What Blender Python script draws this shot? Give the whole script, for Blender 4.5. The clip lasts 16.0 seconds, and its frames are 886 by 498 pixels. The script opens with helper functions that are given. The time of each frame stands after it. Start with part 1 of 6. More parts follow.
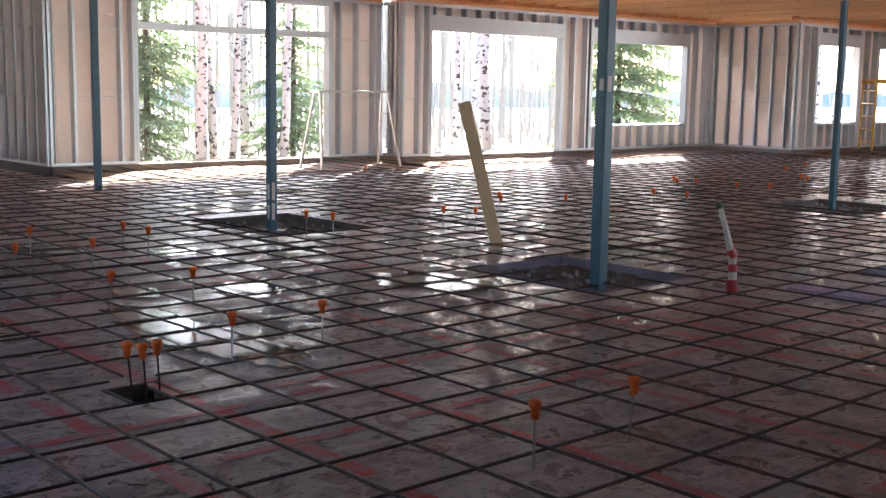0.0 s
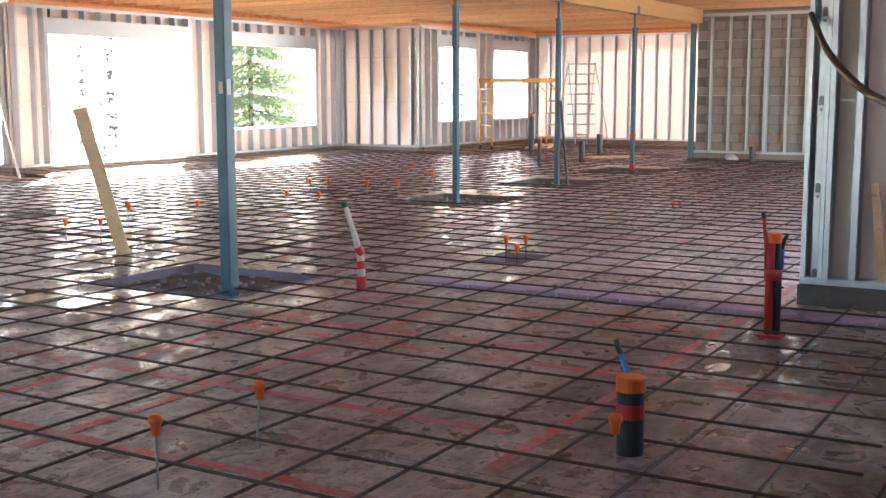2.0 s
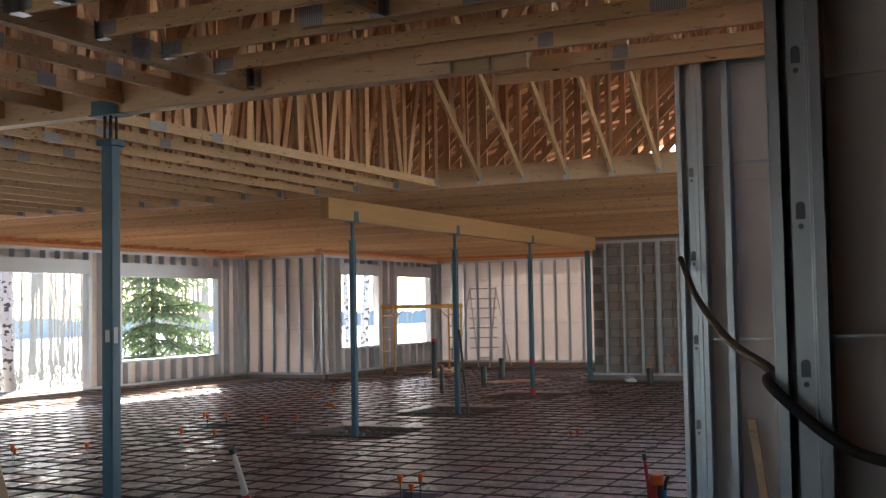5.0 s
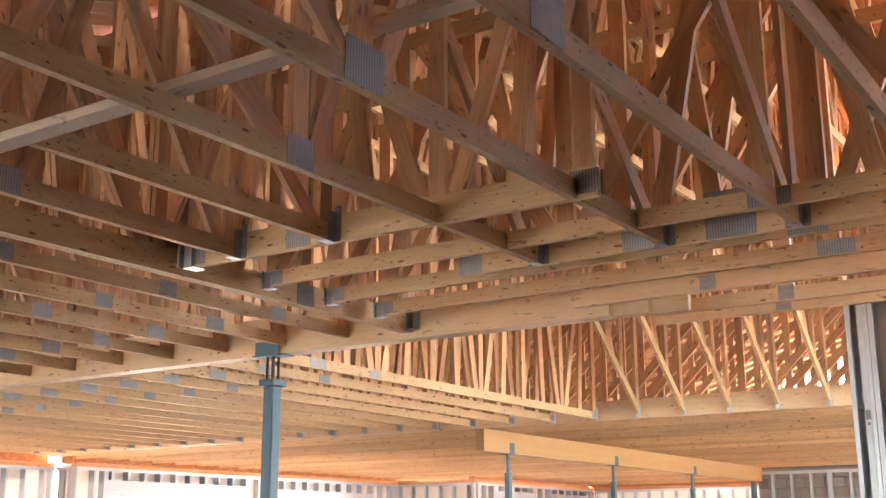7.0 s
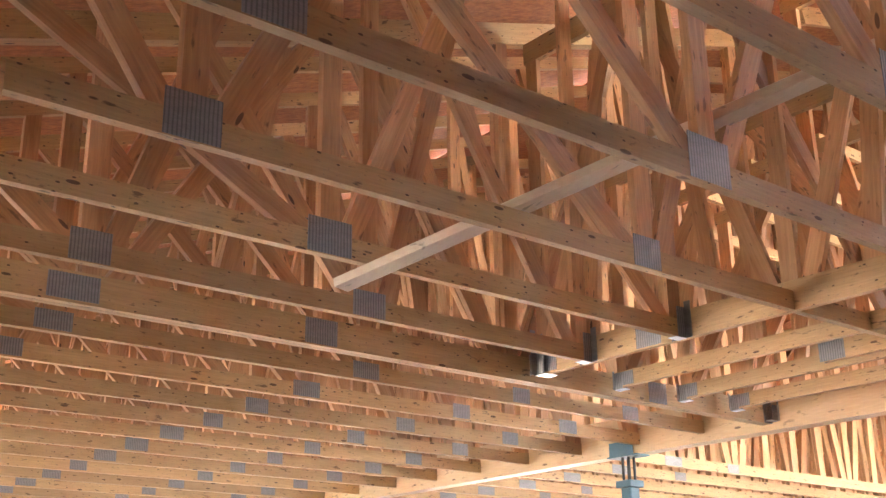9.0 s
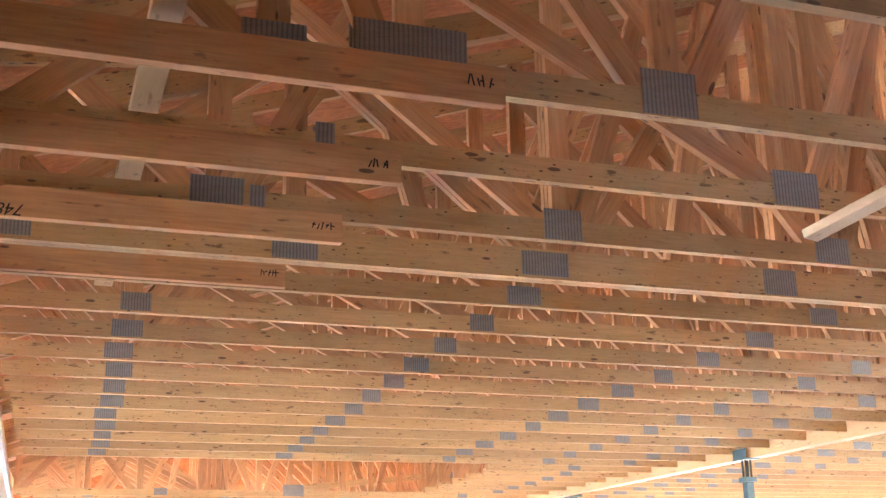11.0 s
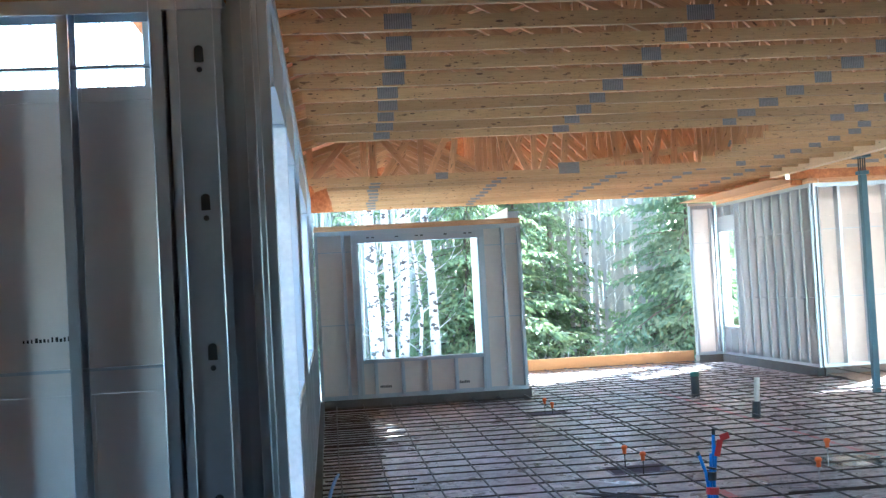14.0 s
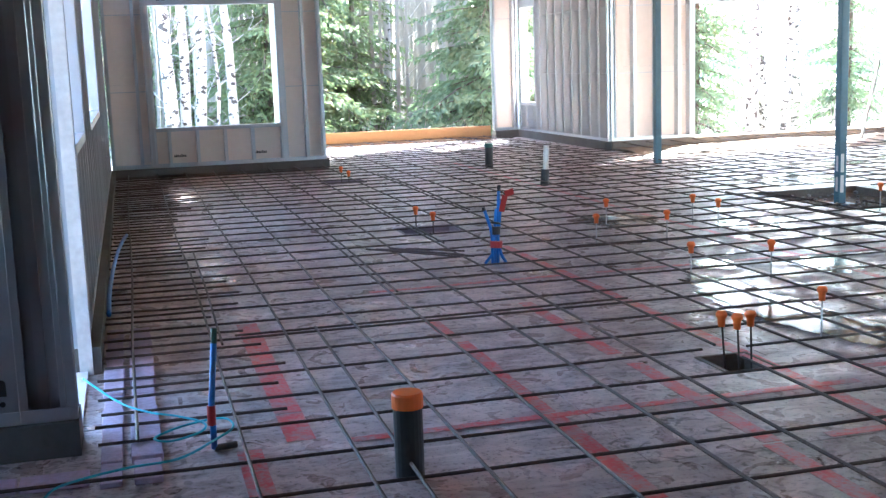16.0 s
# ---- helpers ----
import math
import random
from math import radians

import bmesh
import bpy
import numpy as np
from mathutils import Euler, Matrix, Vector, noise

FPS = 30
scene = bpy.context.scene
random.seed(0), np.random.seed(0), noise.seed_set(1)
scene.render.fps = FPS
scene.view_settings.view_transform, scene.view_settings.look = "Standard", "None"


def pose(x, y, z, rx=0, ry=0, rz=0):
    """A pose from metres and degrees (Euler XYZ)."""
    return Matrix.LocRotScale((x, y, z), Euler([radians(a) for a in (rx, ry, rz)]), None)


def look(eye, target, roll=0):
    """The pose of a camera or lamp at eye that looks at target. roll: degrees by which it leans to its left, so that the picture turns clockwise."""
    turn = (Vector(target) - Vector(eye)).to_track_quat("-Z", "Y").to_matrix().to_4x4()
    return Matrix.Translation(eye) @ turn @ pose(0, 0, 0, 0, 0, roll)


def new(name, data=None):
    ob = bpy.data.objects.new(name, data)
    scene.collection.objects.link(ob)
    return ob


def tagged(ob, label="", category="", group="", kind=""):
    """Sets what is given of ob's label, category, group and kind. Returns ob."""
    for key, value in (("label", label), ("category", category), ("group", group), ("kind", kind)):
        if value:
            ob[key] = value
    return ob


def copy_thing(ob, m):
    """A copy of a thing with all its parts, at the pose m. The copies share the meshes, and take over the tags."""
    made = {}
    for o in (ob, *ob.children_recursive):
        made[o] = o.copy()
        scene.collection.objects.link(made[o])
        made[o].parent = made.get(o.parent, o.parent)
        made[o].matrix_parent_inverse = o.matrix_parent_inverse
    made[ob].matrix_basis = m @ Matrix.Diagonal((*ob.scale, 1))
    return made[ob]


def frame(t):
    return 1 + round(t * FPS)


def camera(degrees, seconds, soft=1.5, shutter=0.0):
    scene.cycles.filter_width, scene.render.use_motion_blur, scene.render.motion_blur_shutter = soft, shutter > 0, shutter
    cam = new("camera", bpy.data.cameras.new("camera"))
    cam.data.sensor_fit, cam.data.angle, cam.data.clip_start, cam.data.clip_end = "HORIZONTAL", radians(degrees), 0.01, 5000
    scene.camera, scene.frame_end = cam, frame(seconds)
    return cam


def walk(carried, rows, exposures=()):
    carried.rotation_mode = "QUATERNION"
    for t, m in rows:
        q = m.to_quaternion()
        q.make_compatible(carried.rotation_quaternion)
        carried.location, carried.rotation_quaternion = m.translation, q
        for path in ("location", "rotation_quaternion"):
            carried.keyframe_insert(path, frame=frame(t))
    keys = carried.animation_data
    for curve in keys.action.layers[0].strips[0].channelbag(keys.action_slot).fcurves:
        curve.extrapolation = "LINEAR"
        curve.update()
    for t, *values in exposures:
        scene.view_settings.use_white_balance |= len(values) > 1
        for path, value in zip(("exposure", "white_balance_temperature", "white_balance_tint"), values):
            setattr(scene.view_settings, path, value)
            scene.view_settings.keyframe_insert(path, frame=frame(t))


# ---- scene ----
cam = camera(42.3, 16.0, soft=1.4)
# seconds, eye x y z, pitch (90 is level), roll, yaw
PATH = [
    (0, 0.000, 0.000, 1.500, 81.93, -0.89, -41.58),
    (0.5, 0.039, -0.014, 1.501, 81.99, -0.88, -46.36),
    (1, 0.085, -0.013, 1.488, 81.72, -0.69, -51.67),
    (1.5, 0.107, -0.037, 1.491, 81.59, -0.17, -55.63),
    (2, 0.114, -0.065, 1.499, 82.19, 0.13, -59.46),
    (2.5, 0.108, -0.087, 1.505, 82.32, 0.19, -62.21),
    (3, 0.084, -0.134, 1.517, 82.81, 0.20, -64.60),
    (3.2, 0.073, -0.151, 1.524, 83.02, 0.28, -65.49),
    (5.3, 0.143, -0.253, 1.726, 94.89, 1.13, -63.05),
    (5.5, 0.165, -0.234, 1.753, 96.04, 1.10, -62.39),
    (6, 0.176, -0.218, 1.791, 99.09, 0.91, -60.53),
    (6.5, 0.174, -0.200, 1.827, 101.88, 0.56, -58.78),
    (7, 0.157, -0.189, 1.854, 104.04, 0.17, -56.43),
    (7.5, 0.148, -0.182, 1.878, 105.76, -0.03, -53.07),
    (8, 0.130, -0.150, 1.898, 106.91, 0.06, -49.26),
    (8.5, 0.101, -0.129, 1.906, 107.54, 0.15, -44.47),
    (9, 0.077, -0.136, 1.882, 108.92, 0.73, -39.32),
    (9.5, 0.016, -0.185, 1.897, 110.30, 0.95, -34.17),
    (10, -0.083, -0.240, 1.878, 109.94, 0.82, -28.78),
    (10.2, -0.132, -0.234, 1.879, 109.39, 0.77, -26.68),
    (12.3, -0.350, 0.081, 1.908, 101.36, 2.32, -9.96),
    (12.5, -0.354, 0.088, 1.890, 100.33, 2.48, -8.98),
    (13, -0.362, 0.091, 1.845, 98.48, 2.91, -7.00),
    (13.5, -0.354, 0.066, 1.790, 95.14, 3.06, -6.05),
    (14, -0.378, 0.069, 1.716, 92.02, 3.11, -5.73),
    (14.5, -0.380, 0.090, 1.646, 88.50, 3.09, -6.19),
    (15, -0.358, 0.102, 1.572, 83.85, 2.86, -7.83),
    (15.5, -0.324, 0.098, 1.528, 81.86, 1.88, -10.99),
    (16, -0.290, 0.067, 1.511, 80.81, 1.95, -15.41),
]
# seconds, stops, kelvin, tint
EXPOSURES = [(0.0, 3.05, 6350, 15), (0.9, 3.1, 6400, 15), (1.5, 3.8, 6500, 14), (2.0, 4.2, 6600, 13), (3.2, 4.6, 6700, 12), (5.3, 2.42, 6300, 10), (6.0, 3.3, 6450, 12), (7.0, 4.75, 6650, 14),
             (9.0, 5.5, 6800, 15), (10.2, 5.75, 6900, 16), (12.4, 5.85, 5550, 4), (13.1, 5.35, 5280, -2), (13.5, 5.0, 5180, -4), (14.0, 4.4, 5080, -5), (14.5, 3.5, 5100, -2), (15.1, 3.4, 5250, 2), (15.5, 3.95, 5400, 4), (16.0, 4.4, 5650, 6)]
walk(cam, [(t, pose(x, y, z, rx, ry, rz)) for t, x, y, z, rx, ry, rz in PATH], EXPOSURES)

# ---- daylight ----
SUN_ELEVATION, SUN_AZIMUTH = radians(36), radians(50)   # azimuth: from +y towards +x
world = bpy.data.worlds.new("sky")
scene.world = world
world.use_nodes = True
wn = world.node_tree.nodes
sky = wn.new("ShaderNodeTexSky")
sky.sky_type, sky.sun_disc = "NISHITA", False
sky.sun_elevation, sky.sun_rotation = SUN_ELEVATION, SUN_AZIMUTH
sky.dust_density = 1.5
world.node_tree.links.new(sky.outputs["Color"], wn["Background"].inputs["Color"])
wn["Background"].inputs["Strength"].default_value = 0.15
sun_data = bpy.data.lights.new("sun", "SUN")
sun_data.energy, sun_data.angle, sun_data.color = 5.0, radians(0.6), (1.0, 0.95, 0.88)
sun = new("sun", sun_data)
sun_dir = Vector((math.sin(SUN_AZIMUTH) * math.cos(SUN_ELEVATION), math.cos(SUN_AZIMUTH) * math.cos(SUN_ELEVATION), math.sin(SUN_ELEVATION)))
sun.matrix_world = look(sun_dir * 60, (0, 0, 0))


# ---- materials ----
def material(name, colour, rough=0.6, metal=0.0, second=None, scale=6.0, fine=60.0, contrast=0.35, bump=0.1, stretch=(1, 1, 1), spec=0.5, per_object=0.0, rough_var=0.1, space="Object"):
    """Two scales of noise mix two base colours; the finer one gives relief and uneven gloss."""
    m = bpy.data.materials.new(name)
    m.use_nodes = True
    nt, n = m.node_tree, m.node_tree.nodes
    bsdf = n["Principled BSDF"]
    tc = n.new("ShaderNodeTexCoord")
    mp = n.new("ShaderNodeMapping")
    mp.inputs["Scale"].default_value = stretch
    if space == "World":
        geo = n.new("ShaderNodeNewGeometry")
        nt.links.new(geo.outputs["Position"], mp.inputs["Vector"])
    else:
        nt.links.new(tc.outputs["Object"], mp.inputs["Vector"])
    vec = mp.outputs["Vector"]
    info = n.new("ShaderNodeObjectInfo")
    if per_object and space != "World":
        add = n.new("ShaderNodeVectorMath")
        add.operation = "MULTIPLY_ADD"
        add.inputs[1].default_value = (1, 1, 1)
        nt.links.new(vec, add.inputs[0])
        sc = n.new("ShaderNodeMath")
        sc.operation = "MULTIPLY"
        sc.inputs[1].default_value = 37.0
        nt.links.new(info.outputs["Random"], sc.inputs[0])
        nt.links.new(sc.outputs[0], add.inputs[2])
        vec = add.outputs[0]
    big, small = n.new("ShaderNodeTexNoise"), n.new("ShaderNodeTexNoise")
    for tex, s, d in ((big, scale, 3.0), (small, fine, 4.0)):
        tex.inputs["Scale"].default_value, tex.inputs["Detail"].default_value = s, d
        nt.links.new(vec, tex.inputs["Vector"])
    mixf = n.new("ShaderNodeMix")
    mixf.inputs[0].default_value = 0.45
    nt.links.new(big.outputs["Fac"], mixf.inputs[2])
    nt.links.new(small.outputs["Fac"], mixf.inputs[3])
    ramp = n.new("ShaderNodeMapRange")
    ramp.inputs[1].default_value, ramp.inputs[2].default_value = 0.5 - contrast / 2, 0.5 + contrast / 2
    nt.links.new(mixf.outputs[0], ramp.inputs[0])
    mix = n.new("ShaderNodeMix")
    mix.data_type = "RGBA"
    second = second or tuple(c * 0.7 for c in colour)
    mix.inputs[6].default_value, mix.inputs[7].default_value = (*second, 1), (*colour, 1)
    nt.links.new(ramp.outputs[0], mix.inputs[0])
    col = mix.outputs[2]
    if per_object:
        hsv = n.new("ShaderNodeHueSaturation")
        mr = n.new("ShaderNodeMapRange")
        mr.inputs[3].default_value, mr.inputs[4].default_value = 1 - per_object, 1 + per_object
        nt.links.new(info.outputs["Random"], mr.inputs[0])
        nt.links.new(mr.outputs[0], hsv.inputs["Value"])
        nt.links.new(col, hsv.inputs["Color"])
        col = hsv.outputs[0]
    nt.links.new(col, bsdf.inputs["Base Color"])
    rr = n.new("ShaderNodeMapRange")
    rr.inputs[3].default_value, rr.inputs[4].default_value = max(0.29 if rough > 0.2 else 0.03, rough - rough_var), min(1, rough + rough_var)
    nt.links.new(small.outputs["Fac"], rr.inputs[0])
    nt.links.new(rr.outputs[0], bsdf.inputs["Roughness"])
    bsdf.inputs["Metallic"].default_value = metal
    bsdf.inputs["Specular IOR Level"].default_value = spec
    if bump:
        bp = n.new("ShaderNodeBump")
        bp.inputs["Strength"].default_value, bp.inputs["Distance"].default_value = bump, 0.01
        nt.links.new(small.outputs["Fac"], bp.inputs["Height"])
        nt.links.new(bp.outputs[0], bsdf.inputs["Normal"])
    return m


def wet_floor(name, colour, second, mud):
    """Muddy film over boards: dry mud, damp patches and standing water, each with its own gloss."""
    m = bpy.data.materials.new(name)
    m.use_nodes = True
    nt, n = m.node_tree, m.node_tree.nodes
    bsdf = n["Principled BSDF"]
    geo = n.new("ShaderNodeNewGeometry")
    info = n.new("ShaderNodeObjectInfo")

    def tex(scale, detail, distortion=0.0):
        t = n.new("ShaderNodeTexNoise")
        t.inputs["Scale"].default_value, t.inputs["Detail"].default_value, t.inputs["Distortion"].default_value = scale, detail, distortion
        nt.links.new(geo.outputs["Position"], t.inputs["Vector"])
        return t.outputs["Fac"]

    def rng(v, a, b, c=0.0, d=1.0):
        r = n.new("ShaderNodeMapRange")
        for k, val in enumerate((a, b, c, d)):
            r.inputs[k + 1].default_value = val
        nt.links.new(v, r.inputs[0])
        return r.outputs[0]

    def mixc(f, a, b):
        x = n.new("ShaderNodeMix")
        x.data_type = "RGBA"
        nt.links.new(f, x.inputs[0])
        for k, v in ((6, a), (7, b)):
            if isinstance(v, tuple):
                x.inputs[k].default_value = (*v, 1)
            else:
                nt.links.new(v, x.inputs[k])
        return x.outputs[2]

    def mixv(f, a, b):
        x = n.new("ShaderNodeMix")
        nt.links.new(f, x.inputs[0])
        for k, v in ((2, a), (3, b)):
            if isinstance(v, float):
                x.inputs[k].default_value = v
            else:
                nt.links.new(v, x.inputs[k])
        return x.outputs[0]

    blotch, speck, film, pool = tex(1.6, 5.0, 0.6), tex(38.0, 5.0), tex(5.0, 4.0, 0.8), tex(0.33, 2.5, 0.4)
    base = mixc(rng(blotch, 0.36, 0.66), colour, second)
    base = mixc(rng(film, 0.48, 0.74, 0.0, 0.5), base, mud)
    base = mixc(rng(speck, 0.54, 0.70, 0.0, 0.75), base, tuple(c * 0.5 for c in mud))
    # pale dried smears, drawn out along the boards, and dark clots trodden in
    mp = n.new("ShaderNodeMapping")
    mp.inputs["Scale"].default_value, mp.inputs["Rotation"].default_value = (2.0, 9.0, 1.0), (0, 0, 0.25)
    nt.links.new(geo.outputs["Position"], mp.inputs["Vector"])
    smear = n.new("ShaderNodeTexNoise")
    smear.inputs["Scale"].default_value, smear.inputs["Detail"].default_value, smear.inputs["Distortion"].default_value = 1.7, 8.0, 0.7
    nt.links.new(mp.outputs[0], smear.inputs["Vector"])
    base = mixc(rng(smear.outputs["Fac"], 0.47, 0.70, 0.0, 0.65), base, tuple(min(0.8, c * 1.28) for c in colour))
    base = mixc(rng(tex(0.55, 6.0, 0.5), 0.50, 0.70, 0.0, 0.35), base, tuple(c * 1.25 for c in mud))
    # brown soil trodden off by the partitions; its round fade also paints dimmer light
    near = n.new("ShaderNodeVectorMath")
    near.operation = "DISTANCE"
    near.inputs[1].default_value = (5.9, 0.9, 0.0)
    nt.links.new(geo.outputs["Position"], near.inputs[0])
    soil_and_dim = n.new("ShaderNodeMath")
    soil_and_dim.operation = "MULTIPLY"
    nt.links.new(rng(near.outputs["Value"], 0.8, 3.2, 1.0, 0.0), soil_and_dim.inputs[0])
    nt.links.new(rng(tex(1.3, 6.0, 0.8), 0.36, 0.56, 0.25, 0.95), soil_and_dim.inputs[1])
    base = mixc(soil_and_dim.outputs[0], base, (0.13, 0.092, 0.066))
    crumb = tex(75.0, 3.0)
    base = mixc(rng(crumb, 0.66, 0.70, 0.0, 0.8), base, tuple(c * 0.35 for c in mud))
    clot, spread = tex(13.0, 6.0, 1.2), tex(0.8, 3.0)
    both = n.new("ShaderNodeMath")
    both.operation = "MULTIPLY"
    nt.links.new(rng(clot, 0.54, 0.63), both.inputs[0])
    nt.links.new(rng(spread, 0.42, 0.6, 0.05, 0.75), both.inputs[1])
    base = mixc(both.outputs[0], base, tuple(c * 0.4 for c in mud))
    hsv = n.new("ShaderNodeHueSaturation")
    nt.links.new(rng(info.outputs["Random"], 0, 1, 0.8, 1.15), hsv.inputs["Value"])
    nt.links.new(base, hsv.inputs["Color"])
    nt.links.new(hsv.outputs[0], bsdf.inputs["Base Color"])
    dry = rng(film, 0.38, 0.58, 0.23, 0.55)
    water = rng(pool, 0.66, 0.68)
    nt.links.new(mixv(water, dry, 0.04), bsdf.inputs["Roughness"])
    bp = n.new("ShaderNodeBump")
    bp.inputs["Distance"].default_value = 0.012
    nt.links.new(mixv(water, 0.09, 0.02), bp.inputs["Strength"])
    nt.links.new(mixv(rng(film, 0, 1, 0.5, 0.5), film, speck), bp.inputs["Height"])
    nt.links.new(bp.outputs[0], bsdf.inputs["Normal"])
    bsdf.inputs["Specular IOR Level"].default_value = 0.6
    return m


def add_knots(m, stretch, dark=(0.10, 0.045, 0.02), size=0.10, amount=0.45):
    """Dark knots scattered along the grain."""
    nt, n = m.node_tree, m.node_tree.nodes
    bsdf = n["Principled BSDF"]
    old = bsdf.inputs["Base Color"].links[0].from_socket
    tc, info = n.new("ShaderNodeTexCoord"), n.new("ShaderNodeObjectInfo")
    mp = n.new("ShaderNodeMapping")
    mp.inputs["Scale"].default_value = stretch
    nt.links.new(tc.outputs["Object"], mp.inputs["Vector"])
    sc = n.new("ShaderNodeMath")
    sc.operation = "MULTIPLY"
    sc.inputs[1].default_value = 53.0
    nt.links.new(info.outputs["Random"], sc.inputs[0])
    add = n.new("ShaderNodeVectorMath")
    nt.links.new(mp.outputs[0], add.inputs[0])
    nt.links.new(sc.outputs[0], add.inputs[1])
    vo = n.new("ShaderNodeTexVoronoi")
    vo.inputs["Scale"].default_value = 1.0
    nt.links.new(add.outputs[0], vo.inputs["Vector"])
    r = n.new("ShaderNodeMapRange")
    r.inputs[1].default_value, r.inputs[2].default_value, r.inputs[3].default_value, r.inputs[4].default_value = size * 0.8, size, 0.85, 0.0
    nt.links.new(vo.outputs["Distance"], r.inputs[0])
    stain = n.new("ShaderNodeTexNoise")
    stain.inputs["Scale"].default_value, stain.inputs["Detail"].default_value = 3.2, 9.0
    nt.links.new(add.outputs[0], stain.inputs["Vector"])
    r2 = n.new("ShaderNodeMapRange")
    r2.inputs[1].default_value, r2.inputs[2].default_value, r2.inputs[3].default_value, r2.inputs[4].default_value = 0.63, 0.70, 0.0, amount
    nt.links.new(stain.outputs["Fac"], r2.inputs[0])
    mx = n.new("ShaderNodeMath")
    mx.operation = "MAXIMUM"
    nt.links.new(r.outputs[0], mx.inputs[0])
    nt.links.new(r2.outputs[0], mx.inputs[1])
    x = n.new("ShaderNodeMix")
    x.data_type = "RGBA"
    nt.links.new(mx.outputs[0], x.inputs[0])
    nt.links.new(old, x.inputs[6])
    x.inputs[7].default_value = (*dark, 1)
    nt.links.new(x.outputs[2], bsdf.inputs["Base Color"])


WOOD = material("spruce_lumber", (0.70, 0.40, 0.20), 0.5, second=(0.48, 0.23, 0.10), scale=2.2, fine=26, stretch=(0.25, 4, 4), per_object=0.2, contrast=0.3, bump=0.12)
CHORD_WOOD = material("weathered_spruce_chord", (0.66, 0.425, 0.21), 0.55, second=(0.50, 0.30, 0.135), scale=2.0, fine=30, stretch=(0.25, 4, 4), per_object=0.16, contrast=0.3, bump=0.15)
WOOD_Y = material("spruce_plate", (0.76, 0.53, 0.31), 0.45, second=(0.58, 0.37, 0.19), scale=2.2, fine=26, stretch=(3, 0.35, 3), per_object=0.12, contrast=0.5, bump=0.08)
add_knots(WOOD, (3.2, 11, 11), amount=0.6)
add_knots(CHORD_WOOD, (3.6, 12, 12), amount=0.7)
add_knots(CHORD_WOOD, (14, 30, 30), size=0.13, amount=0.4)
PALE_WOOD = material("pale_fresh_spruce", (0.86, 0.70, 0.52), 0.5, second=(0.70, 0.53, 0.36), scale=2.2, fine=26, stretch=(3, 0.35, 3), per_object=0.05, contrast=0.5, bump=0.08)
add_knots(PALE_WOOD, (9, 2.4, 9))
add_knots(WOOD_Y, (11, 3.2, 11))
GLULAM = material("glued_beam_wood", (0.55, 0.33, 0.13), 0.5, second=(0.42, 0.23, 0.08), scale=2.0, fine=22, stretch=(0.3, 3, 6), contrast=0.5, bump=0.06)
OSB = material("strand_board", (0.63, 0.26, 0.092), 0.75, second=(0.37, 0.13, 0.043), scale=13, fine=30, stretch=(1, 2.2, 1), contrast=0.32, bump=0.2, per_object=0.1)
PLY = material("form_plywood", (0.50, 0.27, 0.11), 0.7, second=(0.36, 0.18, 0.07), scale=2, fine=25, stretch=(0.4, 3, 3), contrast=0.5)
GALV = material("galvanised_steel", (0.57, 0.61, 0.655), 0.35, 0.85, second=(0.46, 0.495, 0.535), scale=3, fine=40, contrast=0.9, bump=0, per_object=0.1, rough_var=0.05)
# steel darkened to stand for the shade inside the partitions' slots
SLOT_SHADE_STEEL = material("shaded_steel", (0.22, 0.23, 0.25), 0.6, 0.6, second=(0.16, 0.165, 0.18), scale=8, fine=40, contrast=0.5, bump=0)
# lighter copy of the stud steel; the glint on small edges is in its colour
GLINT_STEEL = material("glint_bright_steel", (0.72, 0.74, 0.77), 0.24, 0.95, second=(0.55, 0.57, 0.60), scale=5, fine=60, contrast=0.5, bump=0.02)


def punch_rows(m):
    """Rows of punched teeth in nail plates."""
    nt, n = m.node_tree, m.node_tree.nodes
    bsdf = n["Principled BSDF"]
    old = bsdf.inputs["Base Color"].links[0].from_socket
    tc, w = n.new("ShaderNodeTexCoord"), n.new("ShaderNodeTexWave")
    w.inputs["Scale"].default_value, w.inputs["Distortion"].default_value, w.inputs["Detail"].default_value = 22.0, 1.0, 2.0
    nt.links.new(tc.outputs["Object"], w.inputs["Vector"])
    r = n.new("ShaderNodeMapRange")
    r.inputs[1].default_value, r.inputs[2].default_value, r.inputs[3].default_value, r.inputs[4].default_value = 0.55, 0.85, 0.0, 0.5
    nt.links.new(w.outputs["Fac"], r.inputs[0])
    x = n.new("ShaderNodeMix")
    x.data_type = "RGBA"
    nt.links.new(r.outputs[0], x.inputs[0])
    nt.links.new(old, x.inputs[6])
    x.inputs[7].default_value = (0.09, 0.09, 0.09, 1)
    nt.links.new(x.outputs[2], bsdf.inputs["Base Color"])


GUSSET = material("punched_plate_steel", (0.40, 0.38, 0.365), 0.5, 0.5, second=(0.27, 0.255, 0.245), scale=14, fine=55, stretch=(1, 1, 4), contrast=0.5, bump=0.25)
punch_rows(GUSSET)
BOARD = material("pale_sheathing_board", (0.77, 0.685, 0.625), 0.85, second=(0.65, 0.565, 0.51), scale=1.2, fine=14, contrast=0.6, bump=0.05, per_object=0.05)
# end wall's copy of the sheathing, passing more daylight to brighten the far bay
BRIGHT_END_BOARD = material("brightened_end_sheathing", (0.78, 0.74, 0.71), 0.85, second=(0.68, 0.63, 0.60), scale=1.2, fine=14, contrast=0.6, bump=0.05, per_object=0.05)
BOARD_GREY = material("grey_gypsum_board", (0.76, 0.705, 0.665), 0.85, second=(0.66, 0.605, 0.57), scale=0.9, fine=9, contrast=0.6, bump=0.04)
